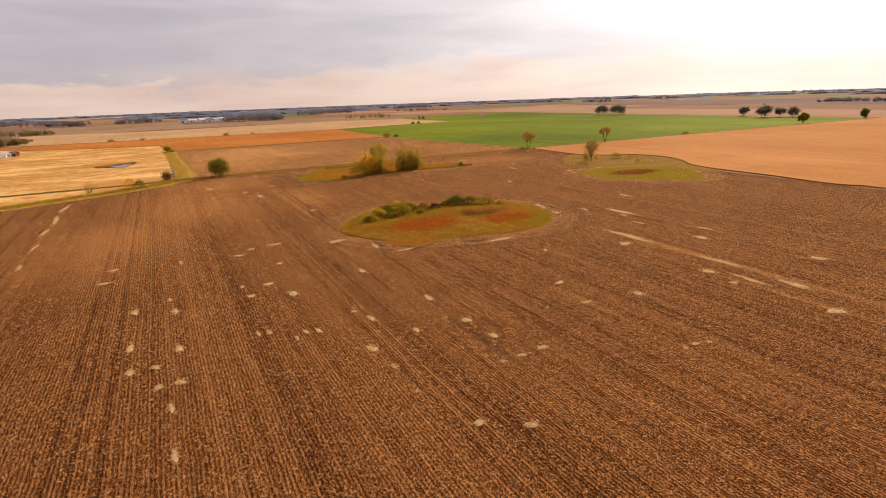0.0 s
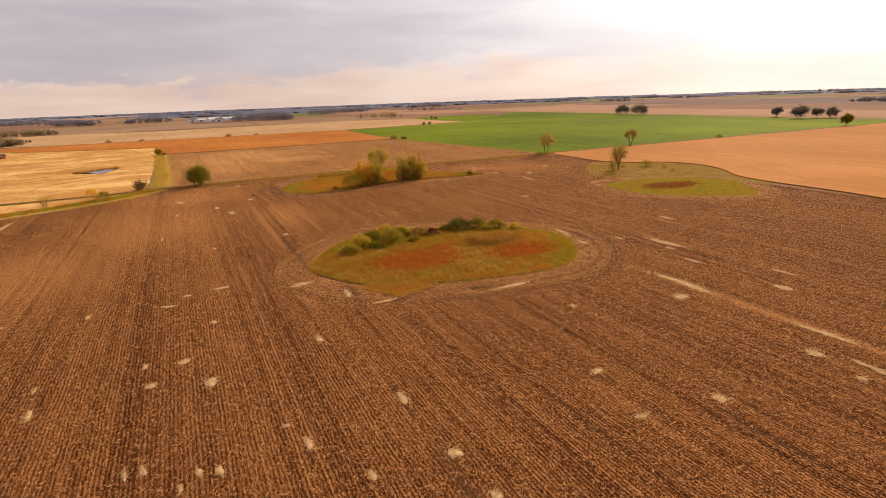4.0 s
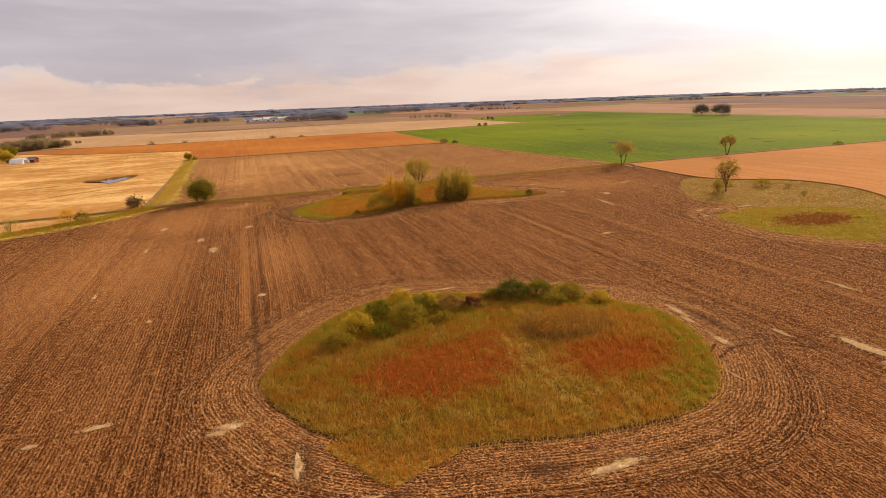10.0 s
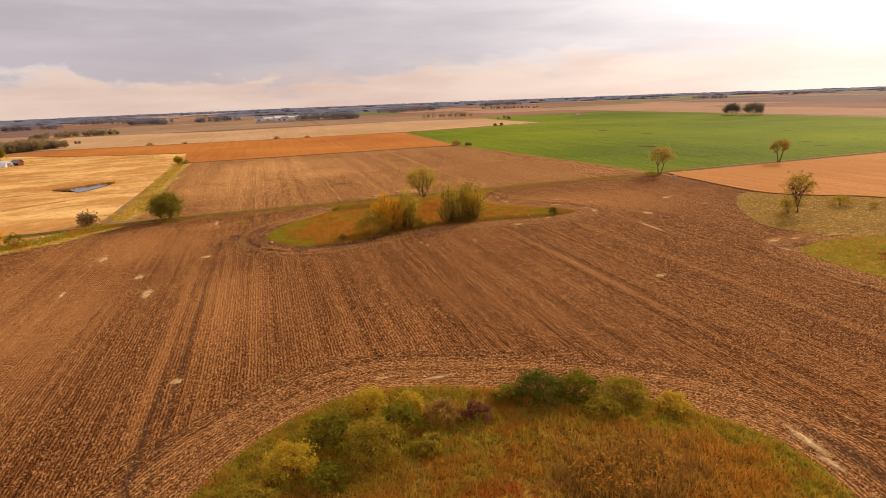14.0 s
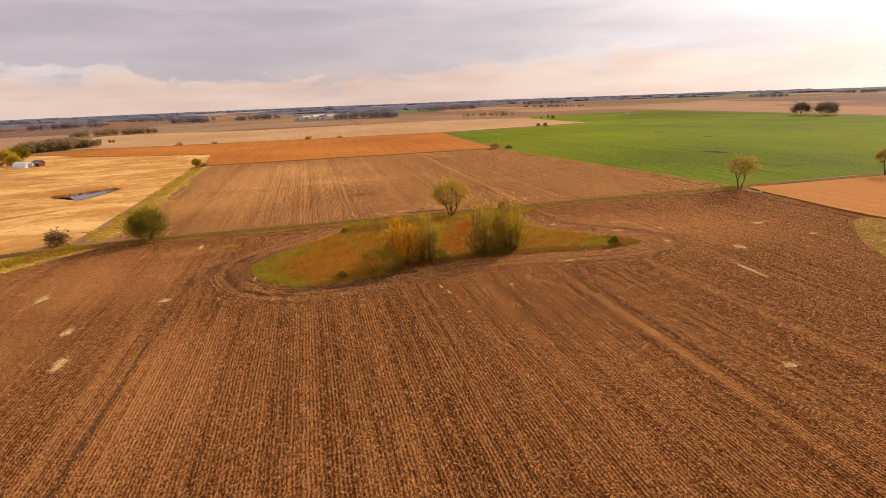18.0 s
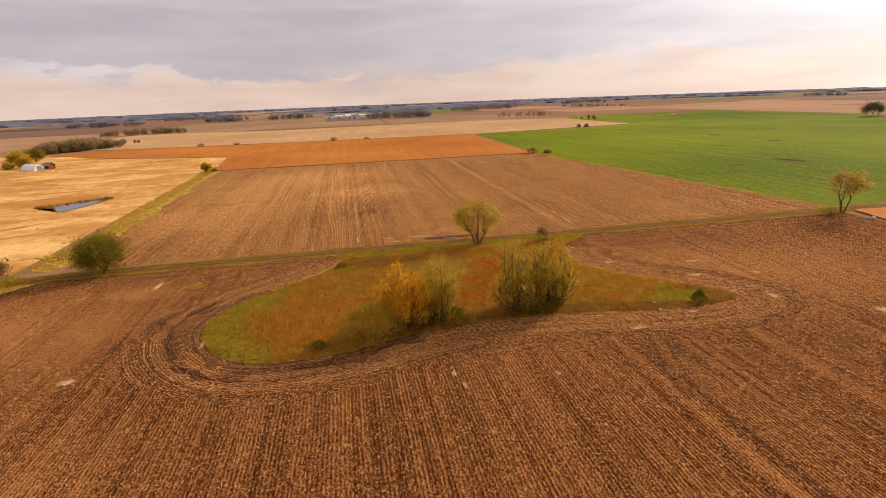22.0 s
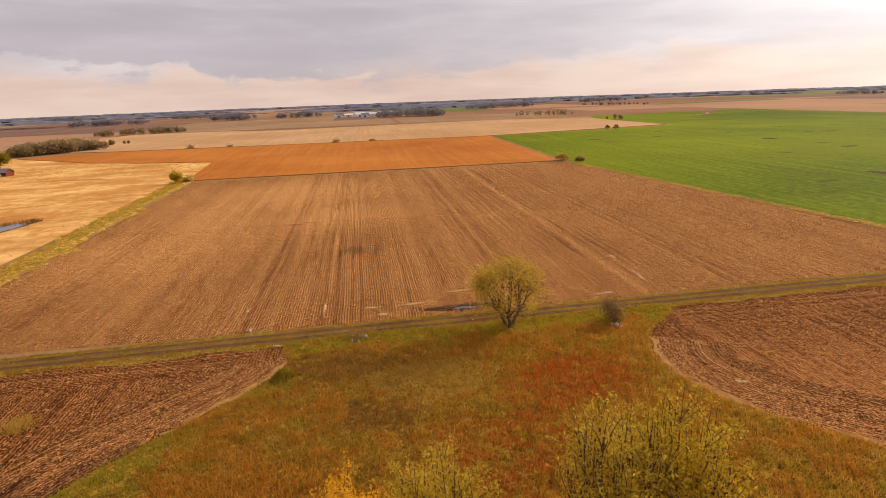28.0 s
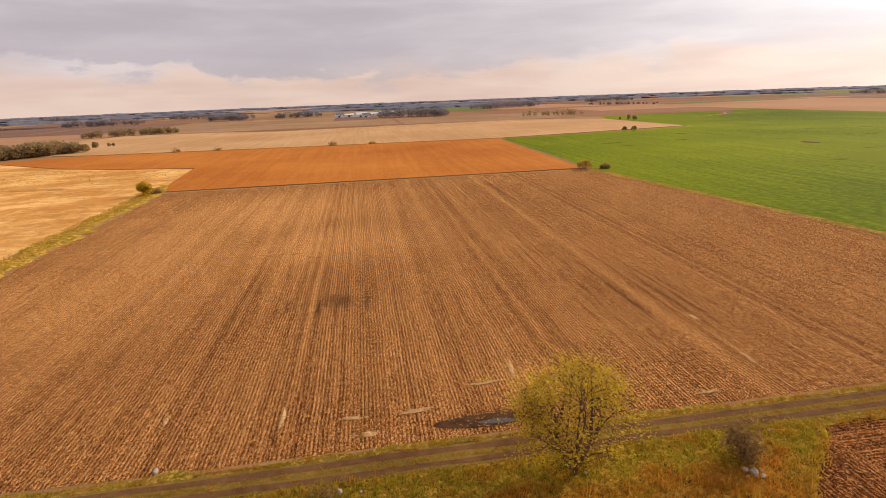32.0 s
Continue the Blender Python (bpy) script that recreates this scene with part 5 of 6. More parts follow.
grow("sedge", scatter(nose, 1000, ZONES), 0.4, 0.9, 0.12, GRASS_ORANGE, "rusty sedge on the island's tip", 3, 0.3)
p = scatter(ISLAND_B, 66000, ZONES)
rim, soft = edge(p, ISLAND_B), waver(p, 6.0, 13)
wild = np.clip(0.5 + 0.30 * waver(p, 2.8, 72) + 0.22 * ZONES.uniform(-1, 1, len(p)), 0, 1)
road_side = p[:, 1] > 254.2 + soft
orange = spot(p, 63.5, 222.5, 9.5, 8.0, 11)
red = (spot(p, 87.5, 228, 5.0, 6.0, 12) & (wild < 0.45)) | (spot(p, 97, 241, 6.5, 5, 13) & (wild < 0.75)) | (spot(p, 91, 234, 4.5, 4, 14) & (wild < 0.5))
ring = oval(p, 82, 244, 7.5, 4.4, 15) & (wild < 0.8)
green = ~orange & ~red & ~ring & (((p[:, 0] < 57) & (rim < 5.5 + soft * 2) & (wild < 0.8)) | (road_side & (wild < 0.75)) | oval(p, 116, 218, 4, 2.5, 16) | (oval(p, 64, 247, 5, 3, 17) & (wild < 0.5)))
dark = ~orange & ~red & ~ring & ~green & ((oval(p, 72, 249, 7, 3.5, 18)) | (oval(p, 76, 238, 4, 3, 19)) | ((rim < 2.5) & (p[:, 1] < 222) & (p[:, 0] > 70))) & (wild < 0.8)
rust = ~orange & ~red & ~ring & ~green & ~dark & (soft > 0.25) & (wild < 0.6)
pale = ~orange & ~red & ~ring & ~green & ~dark & ~rust & (wild < 0.28)
rest = ~(orange | red | ring | green | dark | rust | pale)
grow("sedge", p[orange], 0.7, 1.4, 0.13, GRASS_ORANGE, "tall rusty orange sedge under the willows")
grow("smartweed", p[red], 0.5, 1.0, 0.13, GRASS_RED, "patch of low rust-red marsh weeds")
grow("bleached_grass", p[ring], 0.4, 0.9, 0.12, GRASS_PALE, "flattened ring of bleached grass", 3, 0.3, 0.6)
grow("green_grass", p[green], 0.3, 0.8, 0.13, GRASS_GREEN, "green grass on the island's edge")
grow("brown_weeds", p[dark], 0.5, 1.1, 0.13, GRASS_BROWN, "dark brown dead weeds")
grow("sedge", p[rust], 0.5, 1.1, 0.12, GRASS_ORANGE, "rusty autumn grass")
grow("bleached_grass", p[pale], 0.5, 1.0, 0.12, GRASS_PALE, "bleached dry grass")
grow("olive_grass", p[rest], 0.5, 1.1, 0.13, GRASS_OLIVE, "olive-yellow grass between the willows")

p = scatter(ISLAND_C, 12000, ZONES)
wild = ZONES.uniform(0, 1, len(p))
brown = oval(p, 157, 153, 9.5, 5.5, 21) & (wild < 0.92)
grow("smartweed", p[brown], 0.5, 0.9, 0.2, GRASS_DUSK, "dark reddish weeds in the hollow", 3, 0.3)
lush = ~brown & (waver(p, 5, 33) + 0.4 * (wild - 0.5) > -0.35)
grow("green_grass", p[lush], 0.4, 0.7, 0.2, GRASS_GREEN, "green grass in the hollow", 2, 0.3)
grow("olive_grass", p[~brown & ~lush], 0.4, 0.7, 0.2, GRASS_OLIVE, "olive grass in the hollow", 2, 0.3)
p = scatter(CORNER_C, 12000, ZONES)
soft = waver(p, 14, 31)
grow("olive_grass", p[soft > 1.05], 0.4, 0.8, 0.2, GRASS_OLIVE, "olive grass in the field corner", 2, 0.3)
grow("brown_weeds", p[soft <= 1.05], 0.3, 0.6, 0.16, GRASS_TAN, "tan dry weeds in the field corner", 2, 0.3)

meadow = np.array([(2, 262), (2, 330), (1, 420), (-4, 490), (-75, 520), (-200, 520), (-200, 200), (-46, 226), (-6, 249)], float)
p = scatter(meadow, 20000, ZONES)
p = p[~inside(p, pond_line)]
p = p[np.abs(p[:, 1] - np.interp(p[:, 0], ROAD[:, 0], ROAD[:, 1])) > 2.2]
wild, soft = ZONES.uniform(0, 1, len(p)), waver(p, 22, 41)
streaky = waver(p * np.array([0.35, 1.6]), 16, 42)
sedge = (streaky > 1.0) & (wild < 0.12)
fringe = (p[:, 1] > 462 + soft * 8) & (wild < 0.6)
grow("golden_grass", p[~sedge & ~fringe & (soft > -0.5)], 0.12, 0.3, 0.5, GRASS_GOLD, "golden dry marsh grass", 2, 0.4, 0.5)
grow("bleached_grass", p[~sedge & ~fringe & (soft <= -0.5)], 0.12, 0.35, 0.45, GRASS_PALE, "bleached marsh grass", 2, 0.4, 0.5)
grow("brown_sedge", p[sedge], 0.5, 1.1, 0.34, GRASS_BROWN, "streaks of brown sedge in the marsh", 2, 0.4)
grow("olive_grass", p[fringe], 0.4, 0.9, 0.34, GRASS_OLIVE, "greenish grass at the meadow's end", 2, 0.4)
bank = pond_line[(pond_line[:, 1] - 343) - (pond_line[:, 0] + 22) > 1.0]
grow("cattails", np.repeat(bank, 14, 0) + ZONES.normal(0, 0.7, (len(bank) * 14, 2)) + (-0.8, 0.8), 1.0, 1.8, 0.3, GRASS_BROWN, "brown reeds along the pond", 1, 0.3, 0.12)


def along(points, count, near, far):
    """Random points beside a line, near to far metres to its left."""
    t = np.gradient(points, axis=0)
    t /= np.linalg.norm(t, axis=1)[:, None]
    i = ZONES.integers(0, len(points) - 1, count)
    s = ZONES.uniform(0, 1, (count, 1))
    return points[i] * (1 - s) + points[i + 1] * s + np.stack([-t[i, 1], t[i, 0]], 1) * ZONES.uniform(near, far, (count, 1))


west = line([(9, 262), (9.5, 300), (7.5, 350), (7, 390), (5.5, 425)])
p = along(west, 3600, -0.5, 5)
wild = waver(p, 10, 51)
grow("bleached_grass", p[wild > -0.6], 0.4, 1.0, 0.2, GRASS_PALE, "yellowish grass of the field margin", 2, 0.3)
grow("green_grass", p[wild <= -0.6], 0.4, 0.9, 0.25, GRASS_GREEN, "green grass of the field margin", 2, 0.3)
p = along(hedge_line, 6000, 0, 7)
wild = waver(p, 9, 52)
grow("olive_grass", p[wild > 0.0], 0.5, 1.5, 0.25, GRASS_OLIVE, "tall olive weeds of the field margin", 3, 0.3)
grow("green_grass", p[wild <= 0.0], 0.5, 1.5, 0.25, GRASS_GREEN, "tall green weeds of the field margin", 3, 0.3)
near_road = ROAD[(ROAD[:, 0] > 0) & (ROAD[:, 0] < 200)]
grow("green_grass", np.concatenate([along(near_road, 5000, -2.9, -1.5), along(near_road, 3600, 1.5, 2.4), along(near_road, 2600, -0.35, 0.35)]), 0.2, 0.5, 0.12, GRASS_OLIVE, "short olive grass of the track's verges", 3, 0.2, 0.5)
crest = ISLAND_B[(ISLAND_B[:, 1] < 220) & (ISLAND_B[:, 0] > 72) & (ISLAND_B[:, 0] < 122)]
grow("stalks", np.repeat(crest, 26, 0) + ZONES.normal(0, 0.5, (len(crest) * 26, 2)) + (0, -0.5), 0.5, 1.0, 0.09, GRASS_BROWN, "row of standing dead stalks at the field edge", 2, 0.2, 0.1)
crest = ISLAND_A[(ISLAND_A[:, 1] < 108)]
grow("stalks", np.repeat(crest, 22, 0) + ZONES.normal(0, 0.5, (len(crest) * 22, 2)) + (0, -0.4), 0.4, 0.9, 0.09, GRASS_PALE, "row of dead pale stalks at the field edge", 2, 0.2, 0.1)
grow("dry_grass", ZONES.normal(0, 0.8, (260, 2)) + (41, 243.2), 0.5, 1.2, 0.1, GRASS_PALE, "tuft of tall dry grass left in the stubble", 3, 0.2)

# ---- straw ----
LITTER = np.random.default_rng(23)
count = 520000
p = np.stack([LITTER.uniform(-75, 175, count), LITTER.uniform(18, 330, count)], 1)
keep = ~inside(p, ISLAND_A) & ~inside(p, ISLAND_B) & ~inside(p, ISLAND_C) & ~inside(p, CORNER_C)
keep &= (np.abs(p[:, 1] - np.interp(p[:, 0], ROAD[:, 0], ROAD[:, 1])) > 3.2) & (p[:, 1] < 256.5 + 400 * (p[:, 0] > 11))
keep &= p[:, 1] < 190 + 400 * (p[:, 0] > -30)
p = p[keep]
near_rim = np.minimum(edge(p, ISLAND_A[::4]), edge(p, ISLAND_B[::4])) < 9
lumps = 0.45 * near_rim + waver(p, 1.6, 61) + 0.6 * waver(p * np.array([1.0, 0.1]), 1.2, 62)
p = p[lumps > LITTER.uniform(-1.2, 0.8, len(p))]
c = np.column_stack([p, LITTER.uniform(0.06, 0.13, len(p))])
v, f = quads(c, 0.36, 0.10, LITTER, 0.3)
tagged(heap("straw_litter", v, f, STRAW), "broken corn straw strewn over the stubble", "straw", "", "stuff")
rows_x = np.arange(-60, 165, 0.38)
sx = np.repeat(rows_x, 190)
sy = np.tile(np.linspace(20, 250, 190), len(rows_x)) + LITTER.uniform(-0.6, 0.6, len(sx))
p = np.stack([sx + LITTER.normal(0, 0.11, len(sx)), sy], 1)
keep = (edge(p, ISLAND_A[::3]) > 9) & (edge(p, ISLAND_B[::3]) > 8) & ~inside(p, ISLAND_A) & ~inside(p, ISLAND_B) & ~inside(p, ISLAND_C) & ~inside(p, CORNER_C)
keep &= (p[:, 1] < 185 + 400 * (p[:, 0] > -20)) & (LITTER.uniform(0, 1, len(p)) < 0.15 + 0.8 * np.repeat(LITTER.uniform(0, 1, len(rows_x)) ** 1.5, 190))
v, f = blades(p[keep], 0.14, 0.3, 0.12, LITTER, 1, 0.02, 0.4, 0.04)
tagged(heap("corn_stubble", v, f, STRAW), "rows of short cut corn stalks", "stubble", "", "stuff")


def chaff(x, y, long, wide, turn, seed):
    """A low ragged spread of pale chaff with loose straws round it."""
    rng = np.random.default_rng(seed)
    thing = base("straw_patch", x, y, "pale ragged patch of threshed straw on the stubble", "straw", "straw patches on the fields", 0.05)
    c, q = math.cos(turn), math.sin(turn)
    count = 40
    round_it = np.arange(count) / count * 2 * np.pi
    ragged = 0.86 + 0.14 * np.sin(2 * round_it + rng.uniform(0, 6.3)) + 0.11 * np.sin(3 * round_it + rng.uniform(0, 6.3)) + rng.normal(0, 0.07, count)
    rows, faces = [(0, 0, 0.09)], []
    for ring in (0.5, 0.85):
        for j in range(count):
            w = 2 * math.pi * j / count
            px, py = long / 2 * ragged[j] * ring * math.cos(w), wide / 2 * ragged[j] * ring * math.sin(w)
            rows.append((px * c - py * q, px * q + py * c, (0.075 if ring < 0.6 else 0.0) + rng.normal(0, 0.012)))
    for j in range(count):
        k = (j + 1) % count
        faces += [(0, 1 + j, 1 + k), (1 + j, 1 + count + j, 1 + count + k), (1 + j, 1 + count + k, 1 + k)]
    heap("mat", rows, faces, CHAFF, thing)
    n = int(30 + 40 * long * wide)
    g = rng.normal(0, 0.26, (n, 2)) * (long, wide)
    pts = np.column_stack([g[:, 0] * c - g[:, 1] * q, g[:, 0] * q + g[:, 1] * c, rng.uniform(0.02, 0.12, n)])
    v, f = quads(pts, 0.32, 0.1, rng, 0.3)
    tagged(heap("loose_straw", v, f, CHAFF_STRAW, thing), kind="stuff")


south_patches = [(-1.7, 88.4, 0.9, 2.6), (9.5, 89.1, 1.3, 1.6), (34.2, 62.4, 1.4, 2.0), (61.6, 57.7, 1.8, 1.6), (78.5, 38.7, 3.0, 2.2), (85.6, 62, 1.4, 9.0), (86.0, 84, 2.2, 12.0), (84.4, 48, 1.6, 7.0), (81, 53, 1.2, 7.0),
                 (29.2, 92.2, 1.0, 2.6), (-3, 48.9, 0.8, 2.2), (27.1, 37.3, 1.6, 1.2), (34.5, 49.6, 1.6, 0.7), (30.6, 115.4, 2.6, 1.0), (-29.4, 186, 1.3, 14.0), (-29.8, 206, 1.5, 12.0), (-29.6, 168, 1.0, 8.0), (-28.9, 150, 0.9, 7.0), (-28.6, 132, 0.8, 5.0), (-3, 58, 0.6, 2.4), (23, 40, 1.4, 1.0), (34.7, 56, 1.0, 1.8), (37.9, 50, 1.6, 1.0), (54.8, 68, 2.2, 1.0), (19.8, 60.6, 1.4, 2.4), (-1.7, 73.5, 1.2, 2.6),
                 (-7.2, 91.2, 1.2, 2.4), (9.4, 72.7, 0.7, 1.8), (26.8, 62.9, 0.8, 1.6), (13.8, 70.2, 0.6, 1.4), (54.3, 41.4, 1.2, 0.8), (56, 40.8, 0.8, 0.6), (52.3, 41.2, 0.7, 0.6), (21.7, 73.8, 0.9, 0.6)]
west_patches = [(19.3, 121.2, 3.6, 0.9), (31.9, 116.2, 3.2, 1.6), (37.4, 107.4, 1.1, 4.6), (41.5, 101.0, 4.5, 0.8), (62.5, 97.2, 6.5, 1.5), (14, 218.6, 1.6, 4.5), (27, 190.5, 1.9, 4.4), (23.8, 201.6, 1.5, 3.4), (34.6, 211.1, 2.0, 1.6),
                (11, 116, 2.4, 0.8), (14, 120, 1.6, 0.8), (36, 155, 1.4, 1.4), (20, 150, 0.8, 1.2), (13, 196, 0.8, 3.0)]
east_patches = [(102.4, 103.5, 2.2, 9.0), (90.8, 122, 1.2, 5.5), (88.9, 112.4, 1.2, 4.0), (129.9, 193.4, 0.9, 9.0), (138.5, 205.7, 2.2, 2.6), (109, 164.1, 1.8, 1.5), (156, 220.5, 3.0, 1.6), (97, 92, 1.0, 3.6), (104, 80, 1.0, 4.0),
                (100, 100, 1.0, 2.0), (150, 150, 0.8, 4.0), (114, 212, 1.4, 0.8), (120, 120, 0.8, 5.0), (113.6, 236.5, 1.2, 0.6), (124, 226, 2.4, 0.6), (128, 233, 2.8, 0.7), (143, 173, 2.2, 1.4), (157, 171.6, 5.0, 0.5), (140, 167.5, 0.8, 2.0), (148, 172.4, 3.0, 0.5), (159, 209, 2.0, 0.8)]
more_patches = [(-7.4, 76.9, 0.8, 3.7), (-7.2, 69.2, 1.1, 2.2), (-4.4, 69.2, 1.3, 1.1), (-2.0, 63.6, 1.5, 1.4), (-4.2, 63.6, 1.0, 1.5), (-2.3, 94.4, 0.5, 1.5), (-12.5, 110.3, 2.8, 1.2), (-11.4, 118.9, 2.0, 1.4), (0.2, 117.2, 0.7, 1.9),
                (8.8, 94.7, 0.7, 1.3), (15.7, 86.7, 1.6, 2.8), (13.0, 93.9, 1.7, 1.6), (17.1, 105.6, 1.1, 1.2), (23.0, 70.0, 0.9, 2.7), (33.5, 73.1, 1.1, 2.9), (8.0, 72.8, 0.4, 1.8), (12.3, 68.6, 0.4, 1.8), (15.4, 69.7, 0.7, 1.8),
                (20.3, 54.8, 0.7, 1.4), (20.3, 48.3, 0.6, 0.5), (31.8, 49.4, 0.8, 0.7), (52.5, 59.0, 1.8, 0.9), (81.0, 80.0, 2.6, 2.3), (79.2, 59.3, 2.1, 2.4), (77.6, 53.4, 1.4, 1.1), (101.2, 54.0, 2.4, 2.8), (64.8, 85.0, 0.8, 1.3),
                (97.0, 75.0, 2.0, 3.1), (104.3, 208.7, 3.0, 0.7), (128.6, 214.4, 1.0, 2.4), (78.4, 202.5, 0.5, 1.2), (79.0, 199.7, 0.4, 1.6), (89.6, 199.7, 0.5, 0.9), (133.9, 224.6, 1.6, 0.7), (47.9, 218.2, 0.4, 2.4), (50.0, 218.7, 1.0, 0.6),
                (34.3, 245.6, 1.0, 3.6), (58.2, 147.0, 2.2, 0.6), (64.0, 144.9, 3.4, 0.6), (97.2, 111.1, 0.8, 3.0), (83.4, 105.0, 0.3, 2.2), (89.9, 119.3, 0.9, 3.0), (9.5, 165.9, 0.6, 2.0)]
north_patches = [(77.6, 263.9, 1.9, 0.9), (76.1, 266.8, 2.4, 0.5), (82.3, 266.9, 4.2, 0.7), (93.4, 273, 0.8, 3.6), (90, 270.8, 3.6, 0.5), (69.3, 268.2, 0.5, 4.6), (120.6, 282, 0.8, 1.8), (111.3, 264.4, 2.8, 0.5), (119.9, 270, 0.5, 3.0),
                 (64, 256.4, 2.6, 0.5), (113, 257.4, 1.6, 0.5), (58, 270, 0.5, 1.6)]
for k, (x, y, a, b) in enumerate(south_patches + west_patches + east_patches + more_patches + north_patches):
    chaff(x, y, a, b, LITTER.uniform(-0.12, 0.12), 200 + k)

# ---- stones ----
def stone(x, y, size, seed, z=0.1):
    rng = np.random.default_rng(seed)
    bm = bmesh.new()
    bmesh.ops.create_icosphere(bm, subdivisions=2, radius=size / 2)
    k = rng.uniform(0.7, 1.3, 3)
    for v in bm.verts:
        v.co = Vector((v.co.x * k[0], v.co.y * k[1], v.co.z * k[2] * 0.8)) * (1 + 0.25 * noise.noise(v.co * (2.5 / size) + Vector((seed, 0, 0))))
    ob = part("field_stone", bm, STONE)
    ob.location = (x, y, z + size * 0.22)
    return tagged(ob, "pale field stone lying in the grass", "stone", "stones beside the track")


for k, (x, y, size) in enumerate([(107.4, 252.4, 0.7), (107.9, 252.0, 0.5), (107.0, 252.9, 0.55), (107.7, 253.1, 0.4), (108.2, 252.7, 0.45), (106.7, 252.2, 0.3), (75.2, 256.4, 0.55), (73.4, 255.6, 0.4), (74.2, 255.3, 0.35), (76.8, 256.2, 0.3),
                                  (110.6, 216.0, 0.5), (59.8, 261.9, 0.5), (94.6, 255.0, 0.3), (110.0, 213.4, 0.6), (183.1, 249.6, 1.1), (184.0, 250.3, 0.8), (182.6, 250.6, 0.6)]):
    stone(x, y, size, 400 + k)
tree("brush_pile", 73.8, 255.9, 0.9, 2.2, LEAF_GREY, "grey dead brush lying beside the track", "brush", 7, 0.02, 300, 0.2, 90, 0.4, limbs=14, thick=0.03, puff=0.1)

# ---- buildings ----
def slab(name, points, faces, mat, parent, label=""):
    return heap(name, points, faces, mat, parent, label)


def house(x, y, long, wide, eaves, ridge, walls, roof, turn, label, category, windows=3):
    """A gabled building: walls with gables, an overhanging roof, a door and windows."""
    thing = base("house" if category == "house" else "barn", x, y, label, category)
    thing.rotation_euler.z = turn
    a, b = long / 2, wide / 2
    bm = bmesh.new()
    prof = [(-b, -0.5), (b, -0.5), (b, eaves), (0, ridge), (-b, eaves)]
    ends = [[bm.verts.new((sx * a, py, pz)) for py, pz in prof] for sx in (-1, 1)]
    bm.faces.new(ends[0][::-1])
    bm.faces.new(ends[1])
    for i in (0, 1, 4):
        j = (i + 1) % 5
        bm.faces.new((ends[0][i], ends[0][j], ends[1][j], ends[1][i]))
    part("wall", bm, walls, thing)
    o, t = 0.4, 0.15
    for sgn in (-1, 1):
        drop = (ridge - eaves) / b * o
        low, top = (sgn * (b + o), eaves - drop + 0.02), (0, ridge + 0.02)
        pts = [(sx * (a + o), py, pz + dz) for sx in (-1, 1) for py, pz in (low, top) for dz in (0, t)]
        slab("roof", pts, [(1, 5, 7, 3), (0, 2, 6, 4), (0, 4, 5, 1)], roof, thing)
    def opening(kind, u, z0, w, h):
        bm = bmesh.new()
        bmesh.ops.create_cube(bm, size=1, matrix=Matrix.Translation((u, -b - 0.02, z0 + h / 2)) @ Matrix.Diagonal((w, 0.12, h, 1)))
        part(kind, bm, DARK_HOLE, thing, "dark opening")
    opening("door", -a * 0.3, -0.1, min(2.6, long * 0.25), min(2.6, eaves * 0.85))
    for k in range(windows):
        opening("window", a * (0.05 + 0.8 * k / max(1, windows - 1)) if windows > 1 else a * 0.5, eaves * 0.4, 1.0, eaves * 0.35)
    return thing


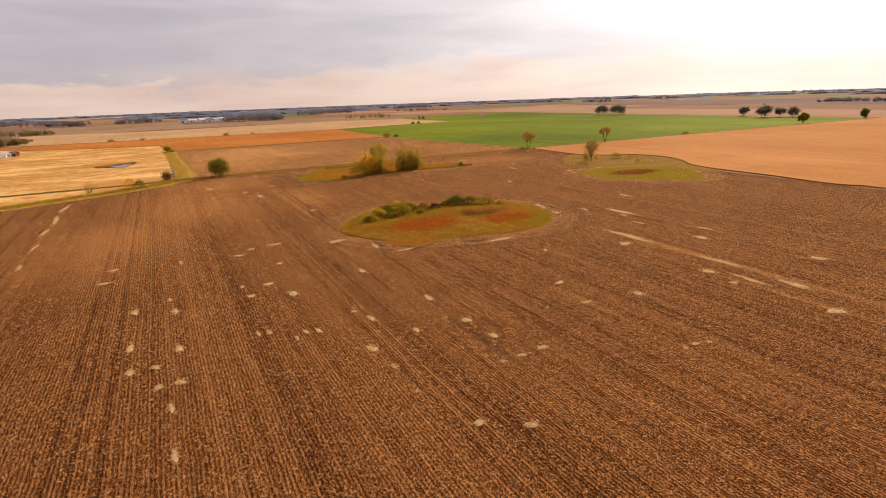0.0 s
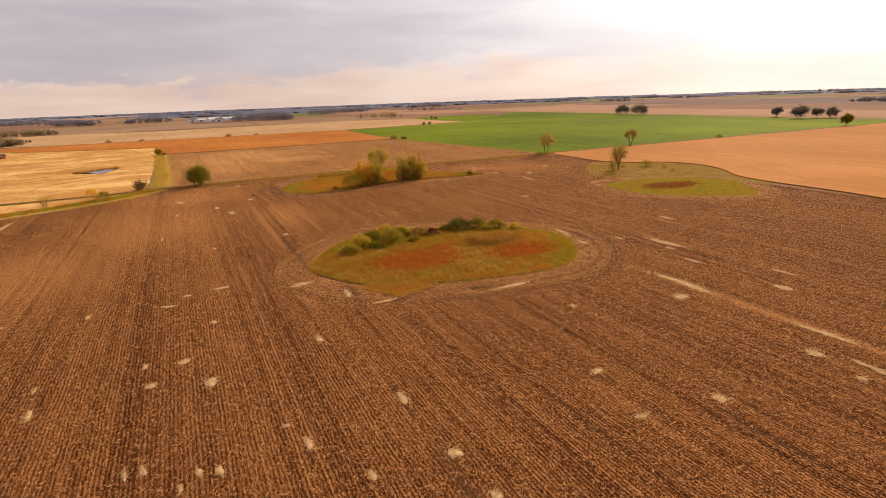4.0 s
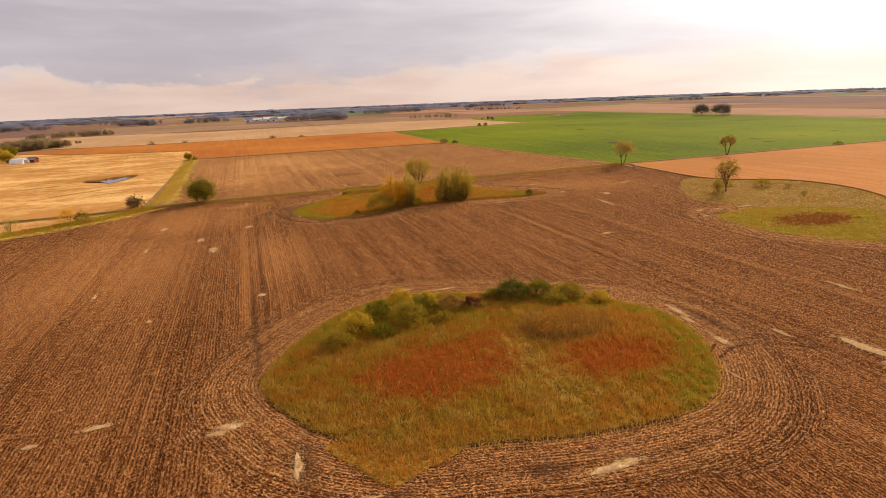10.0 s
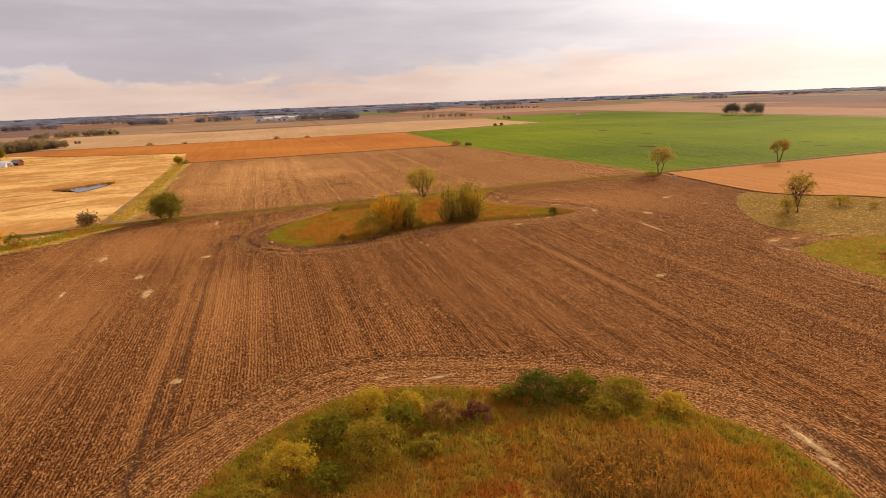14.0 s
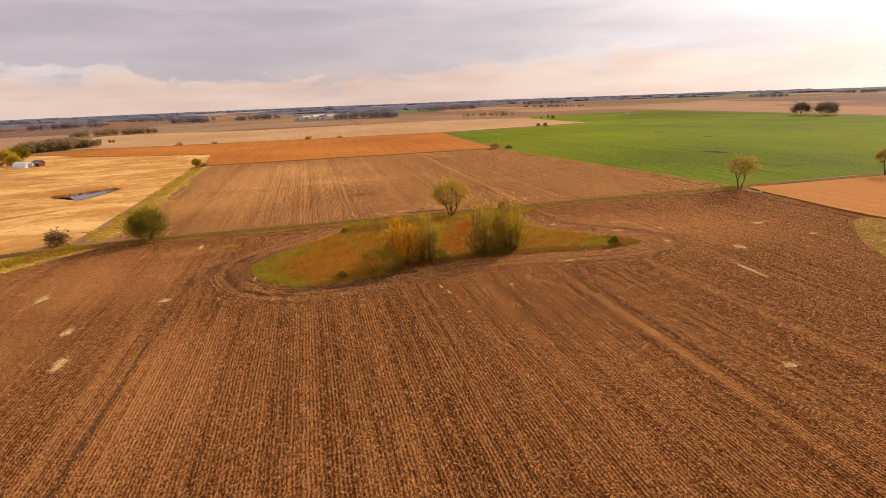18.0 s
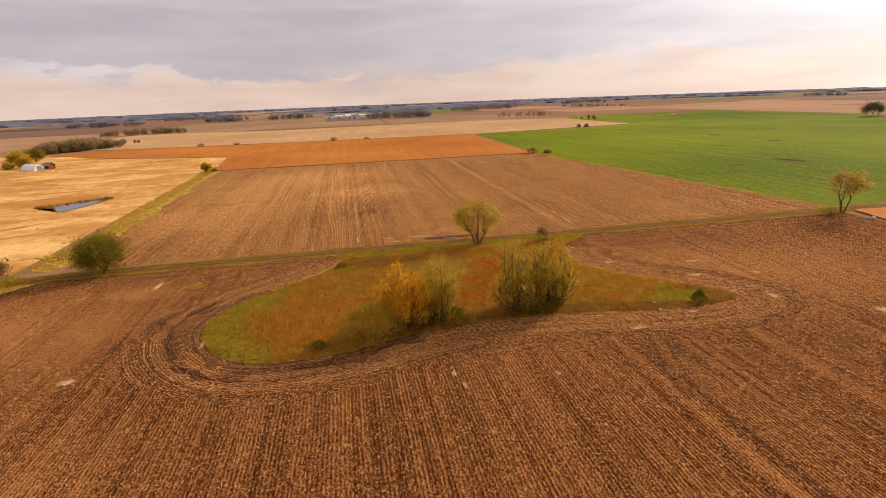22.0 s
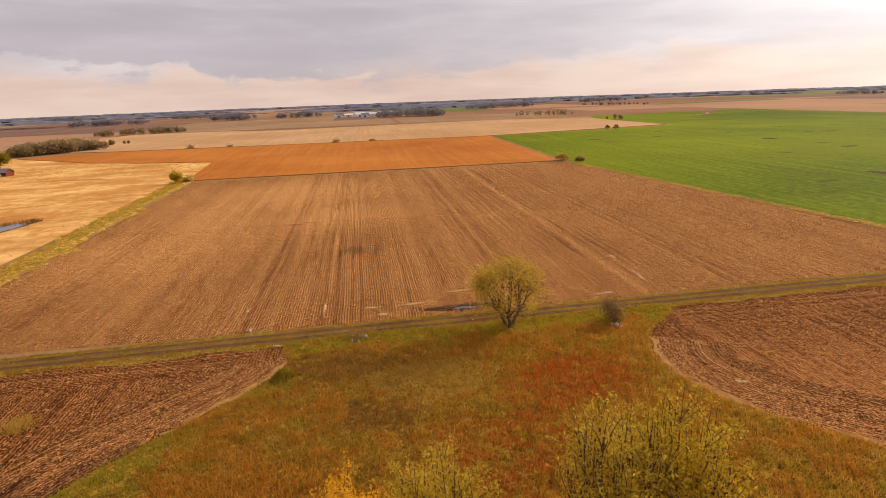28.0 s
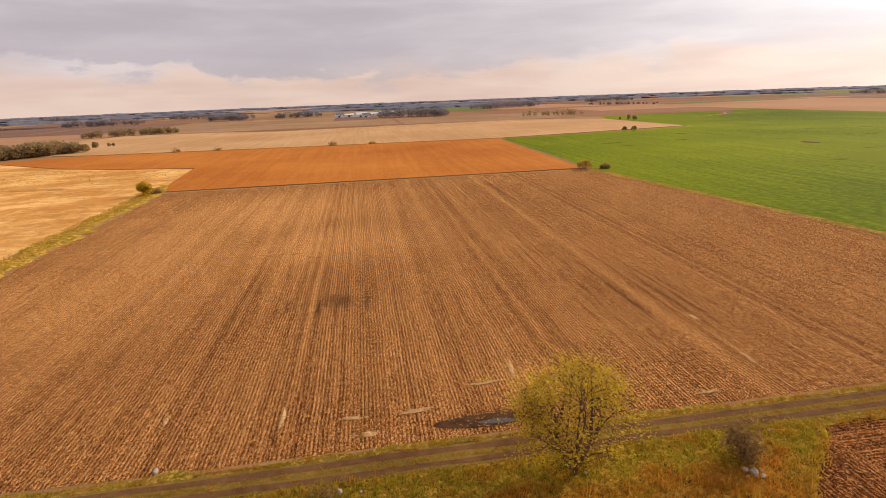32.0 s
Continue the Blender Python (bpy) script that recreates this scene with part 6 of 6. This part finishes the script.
def quonset(x, y, long, radius, turn):
    """A round-roofed sheet-metal barn with ribs and an end door."""
    thing = base("barn", x, y, "white round-roofed sheet-metal barn at the farmyard", "barn")
    thing.rotation_euler.z = turn
    a = np.linspace(0, math.pi, 15)
    pts = [(sx * long / 2, -radius * math.cos(k), radius * math.sin(k) * 0.95) for sx in np.linspace(-1, 1, 9) for k in a]
    faces = [(i * 15 + j, i * 15 + j + 1, (i + 1) * 15 + j + 1, (i + 1) * 15 + j) for i in range(8) for j in range(14)]
    heap("roof", pts, faces, WHITE_METAL, thing, smooth=True)
    for sx in (-1, 1):
        bm = bmesh.new()
        bm.faces.new([bm.verts.new((sx * (long / 2 - 0.15), -radius * 0.99 * math.cos(k), radius * 0.94 * math.sin(k))) for k in a])
        part("end_wall", bm, WHITE_METAL, thing)
    for sx in np.linspace(-0.9, 0.9, 7):
        v, f = tube([(sx * long / 2, -radius * 1.01 * math.cos(k), radius * 0.96 * math.sin(k)) for k in a], [0.06] * 15, 4)
        heap("rib", v, f, WHITE_METAL, thing)
    bm = bmesh.new()
    bmesh.ops.create_cube(bm, size=1, matrix=Matrix.Translation((long / 2 - 0.08, 0, radius * 0.35)) @ Matrix.Diagonal((0.1, radius * 0.8, radius * 0.7, 1)))
    part("door", bm, GREY_ROOF, thing, "grey sliding door")


quonset(-97.5, 477.5, 8.5, 3.4, -0.35)
house(-91.5, 481.5, 4.4, 4.0, 2.0, 3.4, RED_WOOD, GREY_ROOF, -0.35, "small weathered red barn beside the round barn", "barn", 1)
for x, y, l, d, e, r, m, t in ((62, 1180, 26, 11, 3.2, 5, WHITE_METAL, 0.3), (98, 1190, 34, 12, 3.4, 5.2, WHITE_METAL, 0.3), (80, 1150, 20, 12, 4, 7, WHITE_METAL, 0.35), (45, 1160, 14, 9, 5, 8, WHITE_METAL, 0.3), (128, 1196, 34, 14, 3.8, 6, WHITE_METAL, 0.3),
                               (88, 1120, 12, 8, 4, 6.5, WHITE_METAL, 0.2)):
    house(x, y, l, d, e, r, m, GREY_ROOF if l < 20 else WHITE_METAL, t, "long pale farm shed at a distant farmstead", "barn", 2)
for x, y, t in ((1490, 1340, 0.4), (2100, 1250, 0.3), (2350, 1400, 0.1), (700, 1720, 0.3), (-560, 1760, 0.3)):
    house(x, y, 12, 9, 4.5, 7.5, WHITE_METAL, GREY_ROOF, t, "small white house of a distant farmstead", "house", 2)
